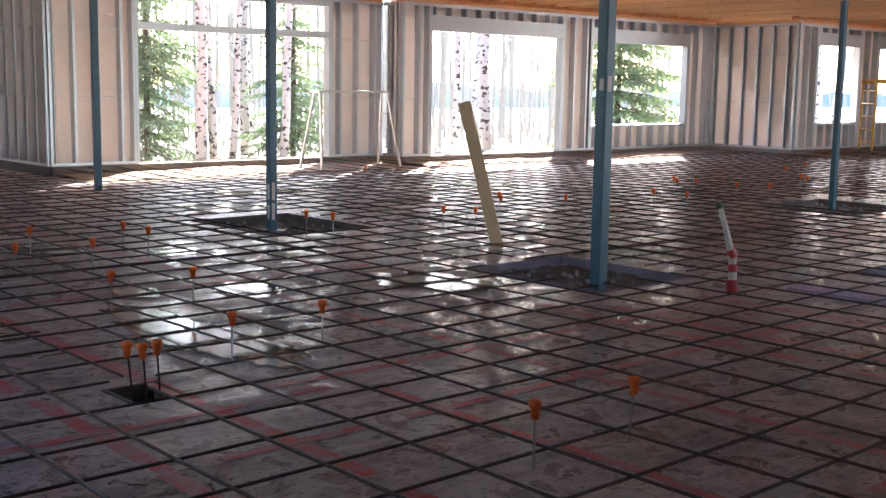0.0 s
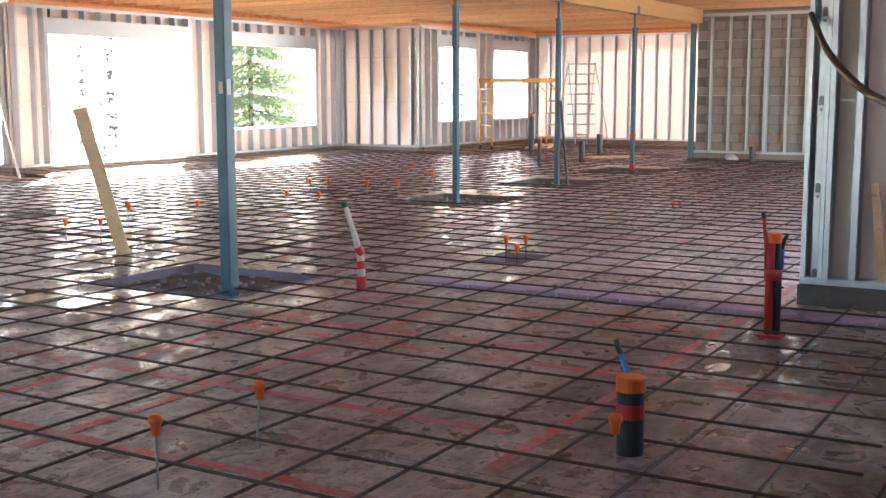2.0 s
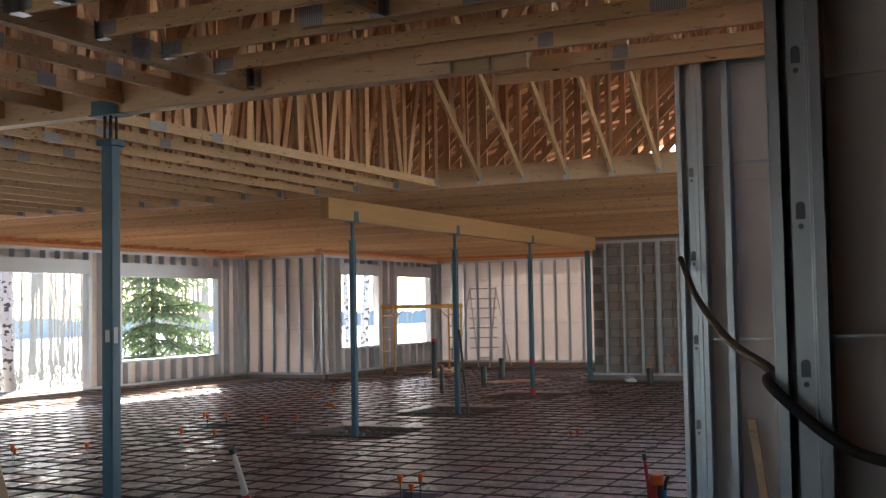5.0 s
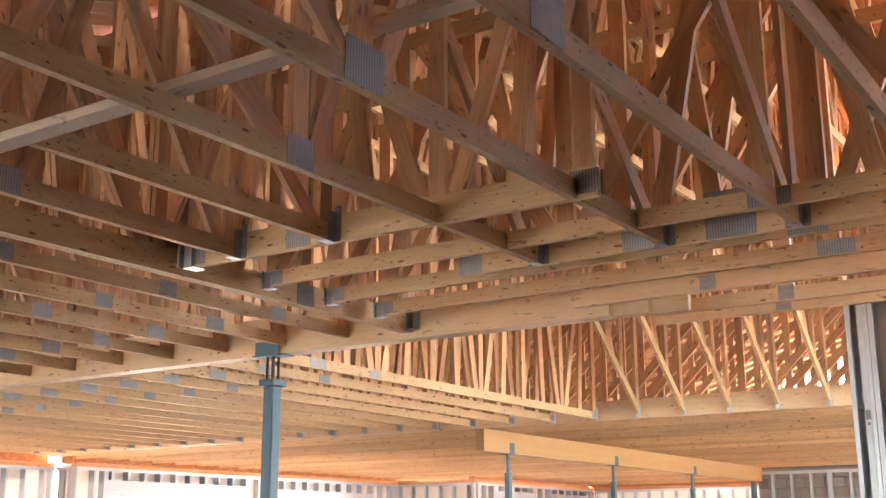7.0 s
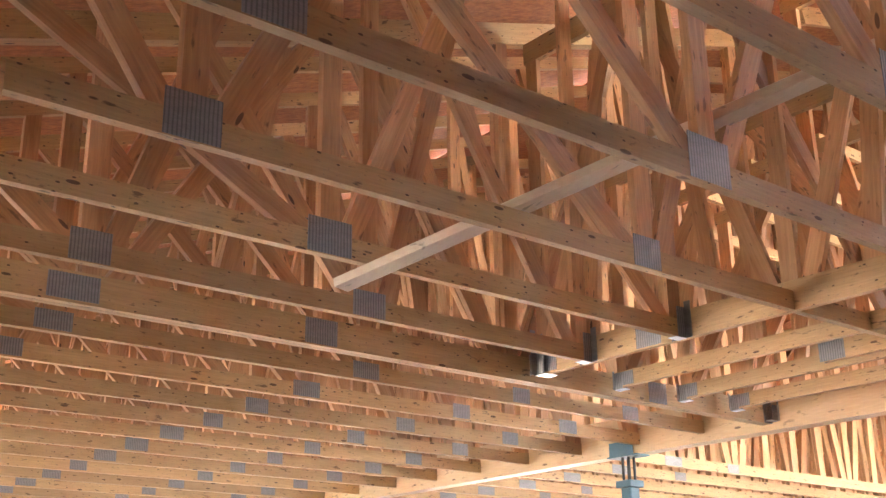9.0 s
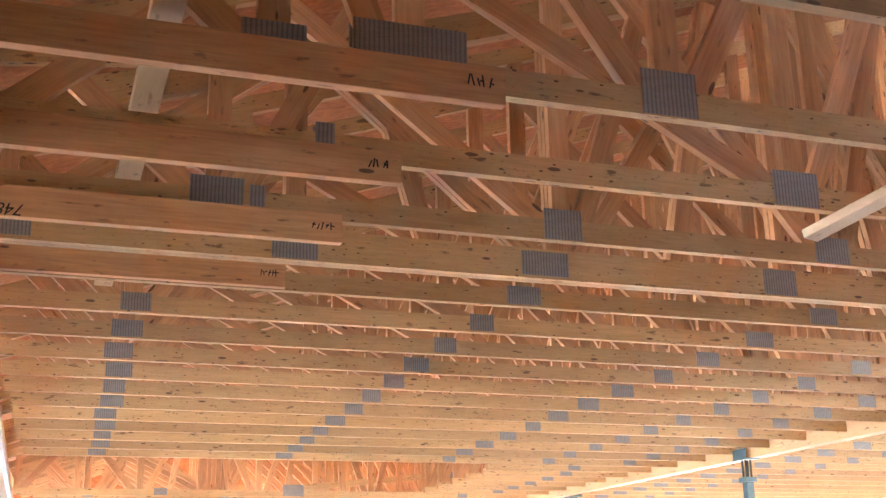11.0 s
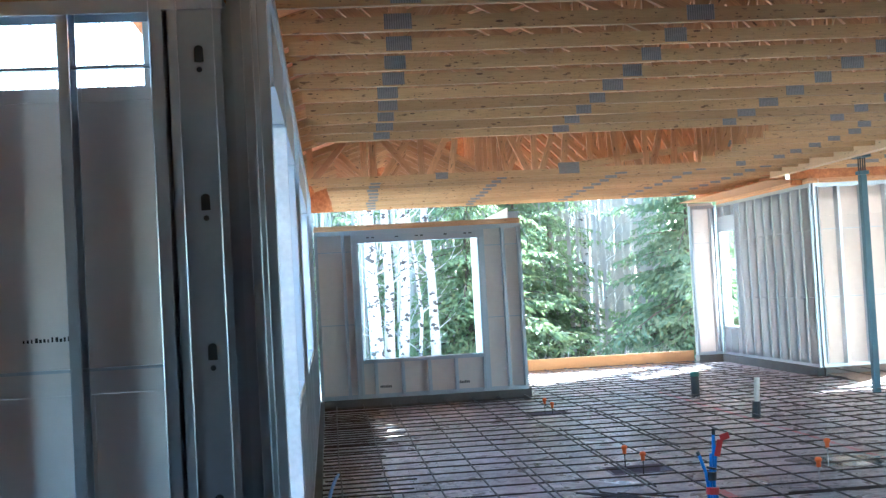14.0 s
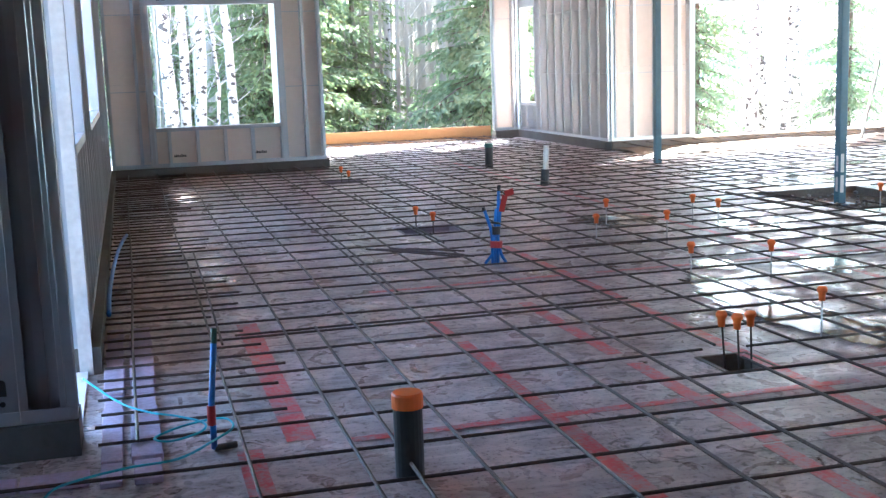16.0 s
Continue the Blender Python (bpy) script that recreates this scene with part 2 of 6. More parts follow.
BLOCK = material("grey_concrete_block", (0.36, 0.325, 0.30), 0.9, second=(0.25, 0.225, 0.205), scale=4, fine=45, contrast=0.5, bump=0.3, per_object=0.1)
MORTAR = material("mortar", (0.22, 0.205, 0.19), 0.95, scale=6, fine=60, bump=0.3)
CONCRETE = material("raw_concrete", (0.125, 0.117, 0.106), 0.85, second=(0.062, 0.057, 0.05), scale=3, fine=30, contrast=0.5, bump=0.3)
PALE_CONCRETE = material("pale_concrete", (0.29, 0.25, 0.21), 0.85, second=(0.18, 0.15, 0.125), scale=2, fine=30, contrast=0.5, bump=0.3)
WATER = material("standing_water", (0.10, 0.085, 0.075), 0.13, second=(0.07, 0.06, 0.05), scale=2, fine=12, contrast=0.5, bump=0.02, rough_var=0.02, space="World")
# for the unseen walls only, dark to cut the light they bounce back
UNSEEN_DARK_BOARD = material("unseen_dark_board", (0.10, 0.10, 0.105), 0.8, second=(0.07, 0.07, 0.07), scale=1, fine=10)
BLUE_STEEL = material("blue_grey_painted_steel", (0.07, 0.15, 0.19), 0.42, 0.1, second=(0.05, 0.10, 0.13), scale=3, fine=30, contrast=0.5, bump=0.05)
REBAR = material("rusty_bar", (0.085, 0.056, 0.042), 0.55, 0.0, second=(0.018, 0.013, 0.011), scale=7, fine=60, contrast=0.5, bump=0.4, stretch=(1, 1, 1))
FLOOR = wet_floor("muddy_insulation", (0.535, 0.455, 0.44), (0.37, 0.308, 0.292), (0.125, 0.098, 0.083))
TAPE = material("red_sheathing_tape", (0.56, 0.055, 0.07), 0.42, second=(0.40, 0.24, 0.235), scale=9, fine=45, contrast=0.16, bump=0.08, space="World")
FOAM = material("lilac_foam", (0.60, 0.49, 0.66), 0.7, second=(0.27, 0.215, 0.25), scale=2.2, fine=40, contrast=0.5)
MUDDY_FOAM = material("muddy_lilac_foam", (0.28, 0.235, 0.29), 0.7, second=(0.16, 0.13, 0.135), scale=4, fine=40, contrast=0.5)
ORANGE = material("orange_plastic", (0.85, 0.17, 0.02), 0.45, second=(0.70, 0.12, 0.02), scale=8, fine=40, contrast=0.4, bump=0.03)
FADED_ORANGE = material("faded_orange_spray", (0.50, 0.25, 0.14), 0.8, second=(0.38, 0.24, 0.16), scale=9, fine=40, contrast=0.6, bump=0.2)
ROD = material("zinc_rod", (0.50, 0.50, 0.50), 0.4, 0.8, scale=8, fine=60, bump=0.1)
BLACK = material("black_pipe", (0.015, 0.015, 0.016), 0.4, second=(0.03, 0.028, 0.026), scale=6, fine=40, contrast=0.5)
RED = material("red_plastic", (0.50, 0.03, 0.03), 0.4, second=(0.36, 0.03, 0.03), scale=6, fine=40)
BLUE = material("blue_tube", (0.02, 0.24, 0.72), 0.35, second=(0.02, 0.11, 0.40), scale=6, fine=40)
CYAN = material("cyan_cord", (0.05, 0.50, 0.62), 0.5, scale=10, fine=60)
GREEN = material("dark_green_plastic", (0.02, 0.10, 0.07), 0.4, scale=6, fine=40)
WHITE_PIPE = material("white_tube", (0.68, 0.66, 0.58), 0.4, second=(0.50, 0.47, 0.40), scale=6, fine=30)
YELLOW = material("yellow_paint", (0.62, 0.34, 0.02), 0.45, second=(0.45, 0.23, 0.02), scale=5, fine=40)
ALU = material("bare_aluminium", (0.62, 0.62, 0.62), 0.35, 0.9, scale=6, fine=60, bump=0.03)
GRAVEL = material("grey_gravel", (0.38, 0.35, 0.32), 0.95, second=(0.17, 0.15, 0.135), scale=14, fine=60, contrast=0.5, bump=0.8, space="World")
BROWN_SOIL = material("brown_soil", (0.21, 0.168, 0.133), 0.95, second=(0.09, 0.07, 0.056), scale=4, fine=35, contrast=0.5, bump=0.7, space="World")
TAN_SOIL = material("tan_sandy_soil", (0.34, 0.25, 0.17), 0.95, second=(0.20, 0.135, 0.088), scale=1.6, fine=30, contrast=0.45, bump=0.7, space="World")
SOIL = material("dark_soil", (0.06, 0.05, 0.042), 0.95, second=(0.035, 0.03, 0.026), scale=5, fine=40, bump=0.6, space="World")
GROUND = material("dry_grass_ground", (0.54, 0.51, 0.44), 0.95, second=(0.38, 0.36, 0.29), scale=0.4, fine=6, contrast=0.5, bump=0.5, space="World")
NEEDLES = material("spruce_needles", (0.14, 0.185, 0.11), 0.7, second=(0.08, 0.115, 0.07), scale=1.0, fine=9, contrast=0.5, space="World")
BARK = material("spruce_bark", (0.13, 0.10, 0.08), 0.95, second=(0.06, 0.05, 0.04), scale=5, fine=25, bump=0.6)
# lake and far woods carry the distance haze in their pale colours
LAKE = material("haze_paled_lake", (0.60, 0.60, 0.58), 0.4, scale=0.02, fine=0.3, bump=0.0, space="World")
FOREST = material("haze_tinted_woods", (0.34, 0.40, 0.44), 0.95, second=(0.26, 0.32, 0.35), scale=0.05, fine=0.5, contrast=0.5, bump=0.0, space="World")
WHITE_PAINT = material("white_film", (0.78, 0.80, 0.80), 0.5, scale=3, fine=30)
BLACK_CABLE = material("black_rubber_cable", (0.05, 0.044, 0.038), 0.6, second=(0.025, 0.022, 0.02), contrast=0.5, scale=6, fine=50)
INK = material("black_marker_ink", (0.02, 0.02, 0.02), 0.7)


def let_light_through(m, colour, share):
    """Thin board that passes some of the daylight from its other side."""
    nt, n = m.node_tree, m.node_tree.nodes
    out, bsdf = n["Material Output"], n["Principled BSDF"]
    tl, mx = n.new("ShaderNodeBsdfTranslucent"), n.new("ShaderNodeMixShader")
    tl.inputs["Color"].default_value = (*colour, 1)
    mx.inputs[0].default_value = share
    nt.links.new(bsdf.outputs[0], mx.inputs[1])
    nt.links.new(tl.outputs[0], mx.inputs[2])
    nt.links.new(mx.outputs[0], out.inputs["Surface"])


let_light_through(BOARD, (0.92, 0.88, 0.85), 0.13)
let_light_through(BRIGHT_END_BOARD, (0.93, 0.87, 0.83), 0.16)
let_light_through(NEEDLES, (0.25, 0.37, 0.18), 0.26)
THICKET = material("grey_brush", (0.36, 0.34, 0.30), 0.95, second=(0.20, 0.19, 0.17), scale=0.6, fine=5, contrast=0.5, space="World")
LIGHT_NEEDLES = material("young_needles", (0.155, 0.20, 0.10), 0.7, second=(0.085, 0.125, 0.06), scale=1.0, fine=9, contrast=0.5, space="World")
let_light_through(LIGHT_NEEDLES, (0.28, 0.38, 0.17), 0.28)


def birch_bark():
    m = material("birch_bark", (0.50, 0.49, 0.475), 0.8, second=(0.36, 0.35, 0.335), scale=2, fine=20, contrast=0.5)
    nt, n = m.node_tree, m.node_tree.nodes
    bsdf = n["Principled BSDF"]
    geo = n.new("ShaderNodeNewGeometry")
    mp = n.new("ShaderNodeMapping")
    mp.inputs["Scale"].default_value = (6.0, 6.0, 9.0)
    nt.links.new(geo.outputs["Position"], mp.inputs["Vector"])
    t = n.new("ShaderNodeTexNoise")
    t.inputs["Scale"].default_value, t.inputs["Detail"].default_value = 1.0, 4.0
    nt.links.new(mp.outputs[0], t.inputs["Vector"])
    r = n.new("ShaderNodeMapRange")
    r.inputs[1].default_value, r.inputs[2].default_value = 0.56, 0.60
    nt.links.new(t.outputs["Fac"], r.inputs[0])
    x = n.new("ShaderNodeMix")
    x.data_type = "RGBA"
    old = bsdf.inputs["Base Color"].links[0].from_socket
    nt.links.new(r.outputs[0], x.inputs[0])
    nt.links.new(old, x.inputs[6])
    x.inputs[7].default_value = (0.05, 0.045, 0.04, 1)
    nt.links.new(x.outputs[2], bsdf.inputs["Base Color"])
    return m


BIRCH = birch_bark()


# ---- mesh helpers ----
def box(bm, x0, x1, y0, y1, z0, z1):
    v = [bm.verts.new((x, y, z)) for x in (x0, x1) for y in (y0, y1) for z in (z0, z1)]
    for f in ((0, 1, 3, 2), (4, 6, 7, 5), (0, 4, 5, 1), (2, 3, 7, 6), (0, 2, 6, 4), (1, 5, 7, 3)):
        bm.faces.new([v[i] for i in f])


def slab(bm, a, b, side, up, w, d):
    """A bar of width w (along side) and depth d (along up) from a to b, centred."""
    a, b, s, u = Vector(a), Vector(b), Vector(side) * w / 2, Vector(up) * d / 2
    v = [bm.verts.new(p + i * s + j * u) for p in (a, b) for i, j in ((-1, -1), (1, -1), (1, 1), (-1, 1))]
    for f in ((3, 2, 1, 0), (4, 5, 6, 7), (0, 1, 5, 4), (1, 2, 6, 5), (2, 3, 7, 6), (3, 0, 4, 7)):
        bm.faces.new([v[i] for i in f])


def tube(bm, pts, radii, sides=8, caps=True):
    """A round bar along points; radii: one, or one a point."""
    pts = [Vector(p) for p in pts]
    if not isinstance(radii, (list, tuple)):
        radii = [radii] * len(pts)
    rings, ref = [], None
    for i, p in enumerate(pts):
        d = (pts[min(i + 1, len(pts) - 1)] - pts[max(i - 1, 0)]).normalized()
        if ref is None:
            ref = d.orthogonal().normalized()
        ref = (ref - ref.dot(d) * d).normalized()
        other = d.cross(ref)
        rings.append([bm.verts.new(p + radii[i] * (math.cos(k * math.tau / sides) * ref + math.sin(k * math.tau / sides) * other)) for k in range(sides)])
    for a, b in zip(rings, rings[1:]):
        for k in range(sides):
            bm.faces.new((a[k], a[(k + 1) % sides], b[(k + 1) % sides], b[k]))
    if caps:
        bm.faces.new(rings[0][::-1])
        bm.faces.new(rings[-1])


def profile(bm, outline, z0, z1):
    """Extrudes a closed outline in x, y from z0 to z1."""
    lo = [bm.verts.new((x, y, z0)) for x, y in outline]
    hi = [bm.verts.new((x, y, z1)) for x, y in outline]
    k = len(outline)
    for i in range(k):
        bm.faces.new((lo[i], lo[(i + 1) % k], hi[(i + 1) % k], hi[i]))
    bm.faces.new(lo[::-1])
    bm.faces.new(hi)


def mesh(name, bm, mat, smooth=False):
    me = bpy.data.meshes.new(name)
    bmesh.ops.recalc_face_normals(bm, faces=bm.faces)
    if smooth:
        for f in bm.faces:
            f.smooth = True
    bm.to_mesh(me)
    bm.free()
    me.materials.append(mat)
    return me


def part(name, bm, mat, parent=None, label="", smooth=False):
    ob = new(name, mesh(name, bm, mat, smooth))
    ob.parent = parent
    return tagged(ob, label)


def shared(name, me, parent, m):
    ob = new(name, me)
    ob.parent = parent
    ob.matrix_basis = m
    return ob


def thing(name, label, category, group="", kind="", at=None):
    ob = tagged(new(name), label, category, group, kind)
    if at is not None:
        ob.matrix_basis = at
    return ob


def bevelled(bm, amount=0.004):
    bmesh.ops.bevel(bm, geom=list(bm.edges), offset=amount, segments=1, affect="EDGES")
    return bm


CEIL = 3.27       # underside of the near trusses
BASE = 0.14       # top of the concrete kerbs
TOP = 3.10        # top of the steel walls


# ---- ground, floor ----
bm = bmesh.new()
n_g = 40
gv = [[None] * (n_g + 1) for _ in range(n_g + 1)]
for i in range(n_g + 1):
    for j in range(n_g + 1):
        x, y = -400 + 800 * i / n_g, -400 + 800 * j / n_g
        far = max(0.0, math.hypot(x - 10, y - 8) - 30)
        gv[i][j] = bm.verts.new((x, y, -0.45 - min(4.0, far * 0.04) + (0.3 * noise.noise((x * 0.05, y * 0.05, 0)) if far else 0)))
for i in range(n_g):
    for j in range(n_g):
        bm.faces.new((gv[i][j], gv[i + 1][j], gv[i + 1][j + 1], gv[i][j + 1]))
ground = part("ground", bm, GROUND)
tagged(ground, "dry pale grass ground under the trees outside", "ground", kind="structure")

floor = thing("floor", "muddy wet insulation boards under a reinforcing grid", "floor", kind="structure")
bm = bmesh.new()
box(bm, -3.8, 33, -3, 22.2, -0.44, -0.16)
part("sub_base", bm, SOIL, floor)

# column footings: gaps in the boards, with gravel below
PADS = [(7.03, 6.2, 0.58, 0.72), (6.88, 10.38, 0.64, 0.78), (14.0, 7.85, 0.75, 0.7), (17.35, 7.98, 0.75, 0.7), (20.73, 8.0, 0.75, 0.7)]
PITS = [(2.53, 5.01, 0.145, 0.165), (2.32, 10.25, 0.28, 0.22), (2.42, 15.1, 0.28, 0.22), (9.3, 4.62, 0.3, 0.22), (14.2, 10.4, 0.3, 0.25)]
SOIL_STRIPS = [(7.45, 14.13, 15.82, 17.68), (14.13, 24.15, 15.82, 17.08), (24.15, 30.66, 13.15, 14.78), (29.3, 30.66, 1.9, 13.15)]   # bare soil inside the window walls
HOLES = PADS + PITS


def cut(rects, hole):
    """Takes the rectangle hole (x0, x1, y0, y1) out of rectangles."""
    a, b, c, d = hole
    out = []
    for x0, x1, y0, y1 in rects:
        if b <= x0 or a >= x1 or d <= y0 or c >= y1:
            out.append((x0, x1, y0, y1))
            continue
        if y0 < c:
            out.append((x0, x1, y0, c))
        if d < y1:
            out.append((x0, x1, d, y1))
        m0, m1 = max(y0, c), min(y1, d)
        if x0 < a:
            out.append((x0, a, m0, m1))
        if b < x1:
            out.append((b, x1, m0, m1))
    return [r for r in out if r[1] - r[0] > 0.01 and r[3] - r[2] > 0.01]


HOLE_RECTS = [(x - a, x + a, y - b, y + b) for x, y, a, b in HOLES] + [(a, b + (0.5 if b > 30 else 0.0), c, d + (0.5 if d > 14 else 0.0)) for a, b, c, d in SOIL_STRIPS]
for x, y, a, b in PADS:
    bm = bmesh.new()
    n = 9
    grid = [[bm.verts.new((x - a + 2 * a * i / n, y - b + 2 * b * j / n, -0.095 + 0.05 * random.random())) for j in range(n + 1)] for i in range(n + 1)]
    for i in range(n):
        for j in range(n):
            bm.faces.new((grid[i][j], grid[i + 1][j], grid[i + 1][j + 1], grid[i][j + 1]))
    part("footing_fill", bm, BROWN_SOIL, floor)
    bm = bmesh.new()
    for _ in range(90):
        px, py, r = x + random.uniform(-a, a) * 0.96, y + random.uniform(-b, b) * 0.96, random.uniform(0.012, 0.034)
        bmesh.ops.create_icosphere(bm, subdivisions=1, radius=r, matrix=Matrix.Translation((px, py, -0.065 + r * 0.4)) @ Matrix.Diagonal((1, random.uniform(0.7, 1.2), 0.7, 1)))
    tagged(part("gravel", bm, GRAVEL, floor), kind="stuff")


for x, y, a, b in HOLES:
    for x0, x1, y0, y1 in ((x - a, x + a, y + b - 0.02, y + b - 0.001), (x - a, x + a, y - b + 0.001, y - b + 0.02), (x - a + 0.001, x - a + 0.02, y - b + 0.021, y + b - 0.021), (x + a - 0.02, x + a - 0.001, y - b + 0.021, y + b - 0.021)):
        bm = bmesh.new()
        box(bm, x0, x1, y0, y1, -0.12, 0.004 + random.uniform(0, 0.006))
        part("foam_rim", bm, BROWN_SOIL if a > 0.6 or a < 0.2 else MUDDY_FOAM, floor)


# ---- steel stud walls ----
STUD_SPACING = 0.406


def stud_mesh(height, mat=GALV, depth=0.15, flange=0.045, t=0.004):
    """A lipped channel stud; its web runs through the wall, its flanges lie in the two faces."""
    f, d, lip = flange, depth, 0.014
    bm = bmesh.new()
    profile(bm, [(0, 0), (f, 0), (f, lip), (f - t, lip), (f - t, t), (t, t), (t, d - t), (f - t, d - t), (f - t, d - lip), (f, d - lip), (f, d), (0, d)], 0, height)
    for f_ in bm.faces:
        f_.smooth = False
    return mesh("stud", bm, mat)


STUD_CACHE = {}


def stud(parent, u, z0, z1, name="stud", flip=False, depth=0.15):
    key = (round(z1 - z0, 3), depth)
    if key not in STUD_CACHE:
        STUD_CACHE[key] = stud_mesh(z1 - z0, depth=depth)
    m = Matrix.Translation((u, 0, z0))
    if flip:
        m = m @ Matrix.Diagonal((-1, 1, 1, 1))
    return shared(name, STUD_CACHE[key], parent, m)


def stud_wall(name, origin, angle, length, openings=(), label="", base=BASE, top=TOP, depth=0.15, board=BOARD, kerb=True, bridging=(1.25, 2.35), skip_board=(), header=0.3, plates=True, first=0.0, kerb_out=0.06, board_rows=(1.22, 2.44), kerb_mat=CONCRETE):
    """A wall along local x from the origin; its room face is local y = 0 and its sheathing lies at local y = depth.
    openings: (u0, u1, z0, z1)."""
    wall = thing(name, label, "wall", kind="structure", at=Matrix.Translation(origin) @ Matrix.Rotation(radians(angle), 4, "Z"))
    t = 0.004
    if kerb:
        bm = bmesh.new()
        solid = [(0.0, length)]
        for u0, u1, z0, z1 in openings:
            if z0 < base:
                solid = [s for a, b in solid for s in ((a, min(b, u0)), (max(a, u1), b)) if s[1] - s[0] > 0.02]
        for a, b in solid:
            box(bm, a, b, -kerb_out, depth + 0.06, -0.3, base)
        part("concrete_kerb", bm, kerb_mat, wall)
    # tracks
    spans = [(0.0, length)]
    for u0, u1, z0, z1 in openings:
        if z0 <= base + 0.02:
            spans = [s for a, b in spans for s in ((a, min(b, u0)), (max(a, u1), b)) if s[1] - s[0] > 0.02]
    for a, b in spans:
        bm = bmesh.new()
        box(bm, a, b, -t, depth + t, base + 0.001, base + 0.005)
        box(bm, a, b, -t, -0.0005, base + 0.005, base + 0.05)
        box(bm, a, b, depth + 0.0005, depth + t, base + 0.005, base + 0.05)
        part("bottom_track", bm, GALV, wall)
    spans = [(0.0, length)]
    for u0, u1, z0, z1 in openings:
        if z1 >= top - 0.05:
            spans = [s for a, b in spans for s in ((a, min(b, u0)), (max(a, u1), b)) if s[1] - s[0] > 0.02]
    for a, b in spans:
        bm = bmesh.new()
        box(bm, a, b, -t, depth + t, top - 0.005, top - 0.001)
        box(bm, a, b, -t, -0.0005, top - 0.06, top - 0.005)
        box(bm, a, b, depth + 0.0005, depth + t, top - 0.06, top - 0.005)
        part("top_track", bm, GALV, wall)
        if plates:
            for k in range(2):
                bm = bmesh.new()
                box(bm, a + 0.003 * k, b, 0.002, depth - 0.004, top + 0.002 + 0.04 * k, top + 0.04 + 0.04 * k)
                part("top_plate", bm, WOOD, wall)
    # studs
    s0, s1 = base + 0.006, top - 0.006
    marks = [first + STUD_SPACING * k for k in range(int((length - first) / STUD_SPACING) + 1)]
    for u in marks + [length - 0.046]:
        hit = [o for o in openings if o[0] - 0.10 < u + 0.02 < o[1] + 0.10]
        if u > length - 0.04:
            continue
        if not hit:
            stud(wall, u, s0, s1, depth=depth)
            continue
        u0, u1, z0, z1 = hit[0]
        if u0 + 0.01 < u < u1 - 0.05:
            if z0 > base + 0.25:
                stud(wall, u, s0, z0 - 0.05, "cripple_stud", depth=depth)
            if z1 + header + 0.12 < top:
                stud(wall, u, z1 + header + 0.004, s1, "cripple_stud", depth=depth)
    for u0, u1, z0, z1 in openings:
        for u, flip in ((u0 - 0.10, False), (u0, True), (u1, False), (u1 + 0.10, True)):
            if 0.0 <= u - (0.045 if flip else 0) and u + (0 if flip else 0.045) <= length:
                stud(wall, u, s0, s1, "jamb_stud", flip, depth=depth)
        for a, b in ((u0 - 0.098, u0 - 0.002), (u1 + 0.002, u1 + 0.098)):
            if a > 0 and b < length:
                for k in range(3):
                    bm = bmesh.new()
                    box(bm, a + 0.034 * k, a + 0.034 * k + 0.027, -0.006 + 0.001 * k, -0.002 + 0.001 * k, base + 0.05, top - 0.06)
                    box(bm, a + 0.034 * k, a + 0.034 * k + 0.003, -0.002 + 0.001 * k, 0.05, base + 0.05, top - 0.06)
                    part("jamb_flange", bm, GALV, wall)
        if z0 > base + 0.05:
            bm = bmesh.new()
            box(bm, u0, u1, -0.004, depth + 0.03, z0 - 0.012, z0 - 0.002)
            box(bm, u0, u1, -0.006, -0.002, z0 - 0.055, z0 - 0.012)
            part("sill_track", bm, GALV, wall)
        if z1 < top - 0.1:
            h1 = min(z1 + header, top - 0.06)
            bm = bmesh.new()
            box(bm, u0 - 0.1, u1 + 0.1, -0.012, -0.007, z1, h1)
            box(bm, u0, u1, -0.007, depth, z1, z1 + 0.006)
            box(bm, u0, u1, depth - 0.01, depth, z1 + 0.006, h1)
            part("header", bm, GALV, wall, "long smooth galvanised header plate")
    # bridging
    for zb in bridging:
        cuts = [(0.02, length - 0.02)]
        for u0, u1, z0, z1 in openings:
            if z0 - 0.05 < zb < z1 + header:
                cuts = [s for a, b in cuts for s in ((a, min(b, u0 - 0.1)), (max(a, u1 + 0.1), b)) if s[1] - s[0] > 0.1]
        for a, b in cuts:
            bm = bmesh.new()
            box(bm, a, b, depth * 0.4, depth * 0.4 + 0.035, zb, zb + 0.012)
            part("bridging_channel", bm, GALV, wall)
    # sheathing boards, in courses with a joint between
    if board is not None:
        rows = [base - 0.02] + [base + r for r in board_rows if base + r < top - 0.2] + [top + 0.06]
        k = 0
        for z0, z1 in zip(rows, rows[1:]):
            k += 1
            u = 0.0 if k % 2 else -0.9
            while u < length:
                a, b = max(0.0, u), min(length, u + 2.44)
                u += 2.44
                pieces = [(a + 0.0006, b - 0.0006, z0 + 0.0006, z1 - 0.0006)]
                for o in list(openings) + list(skip_board):
                    pieces = cut(pieces, o)
                if not pieces:
                    continue
                bm = bmesh.new()
                for x0, x1, c, d in pieces:
                    box(bm, x0, x1, depth + 0.005, depth + 0.018, c, d)
                part("sheathing_board", bm, board, wall)
    return wall


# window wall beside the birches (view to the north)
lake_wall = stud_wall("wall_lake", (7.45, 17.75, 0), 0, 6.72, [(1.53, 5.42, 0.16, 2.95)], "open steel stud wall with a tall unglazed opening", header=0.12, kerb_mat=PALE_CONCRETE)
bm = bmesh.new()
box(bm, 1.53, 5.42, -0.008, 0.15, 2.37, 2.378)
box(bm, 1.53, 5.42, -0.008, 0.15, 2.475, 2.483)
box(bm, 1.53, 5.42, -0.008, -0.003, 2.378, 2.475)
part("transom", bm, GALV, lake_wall)
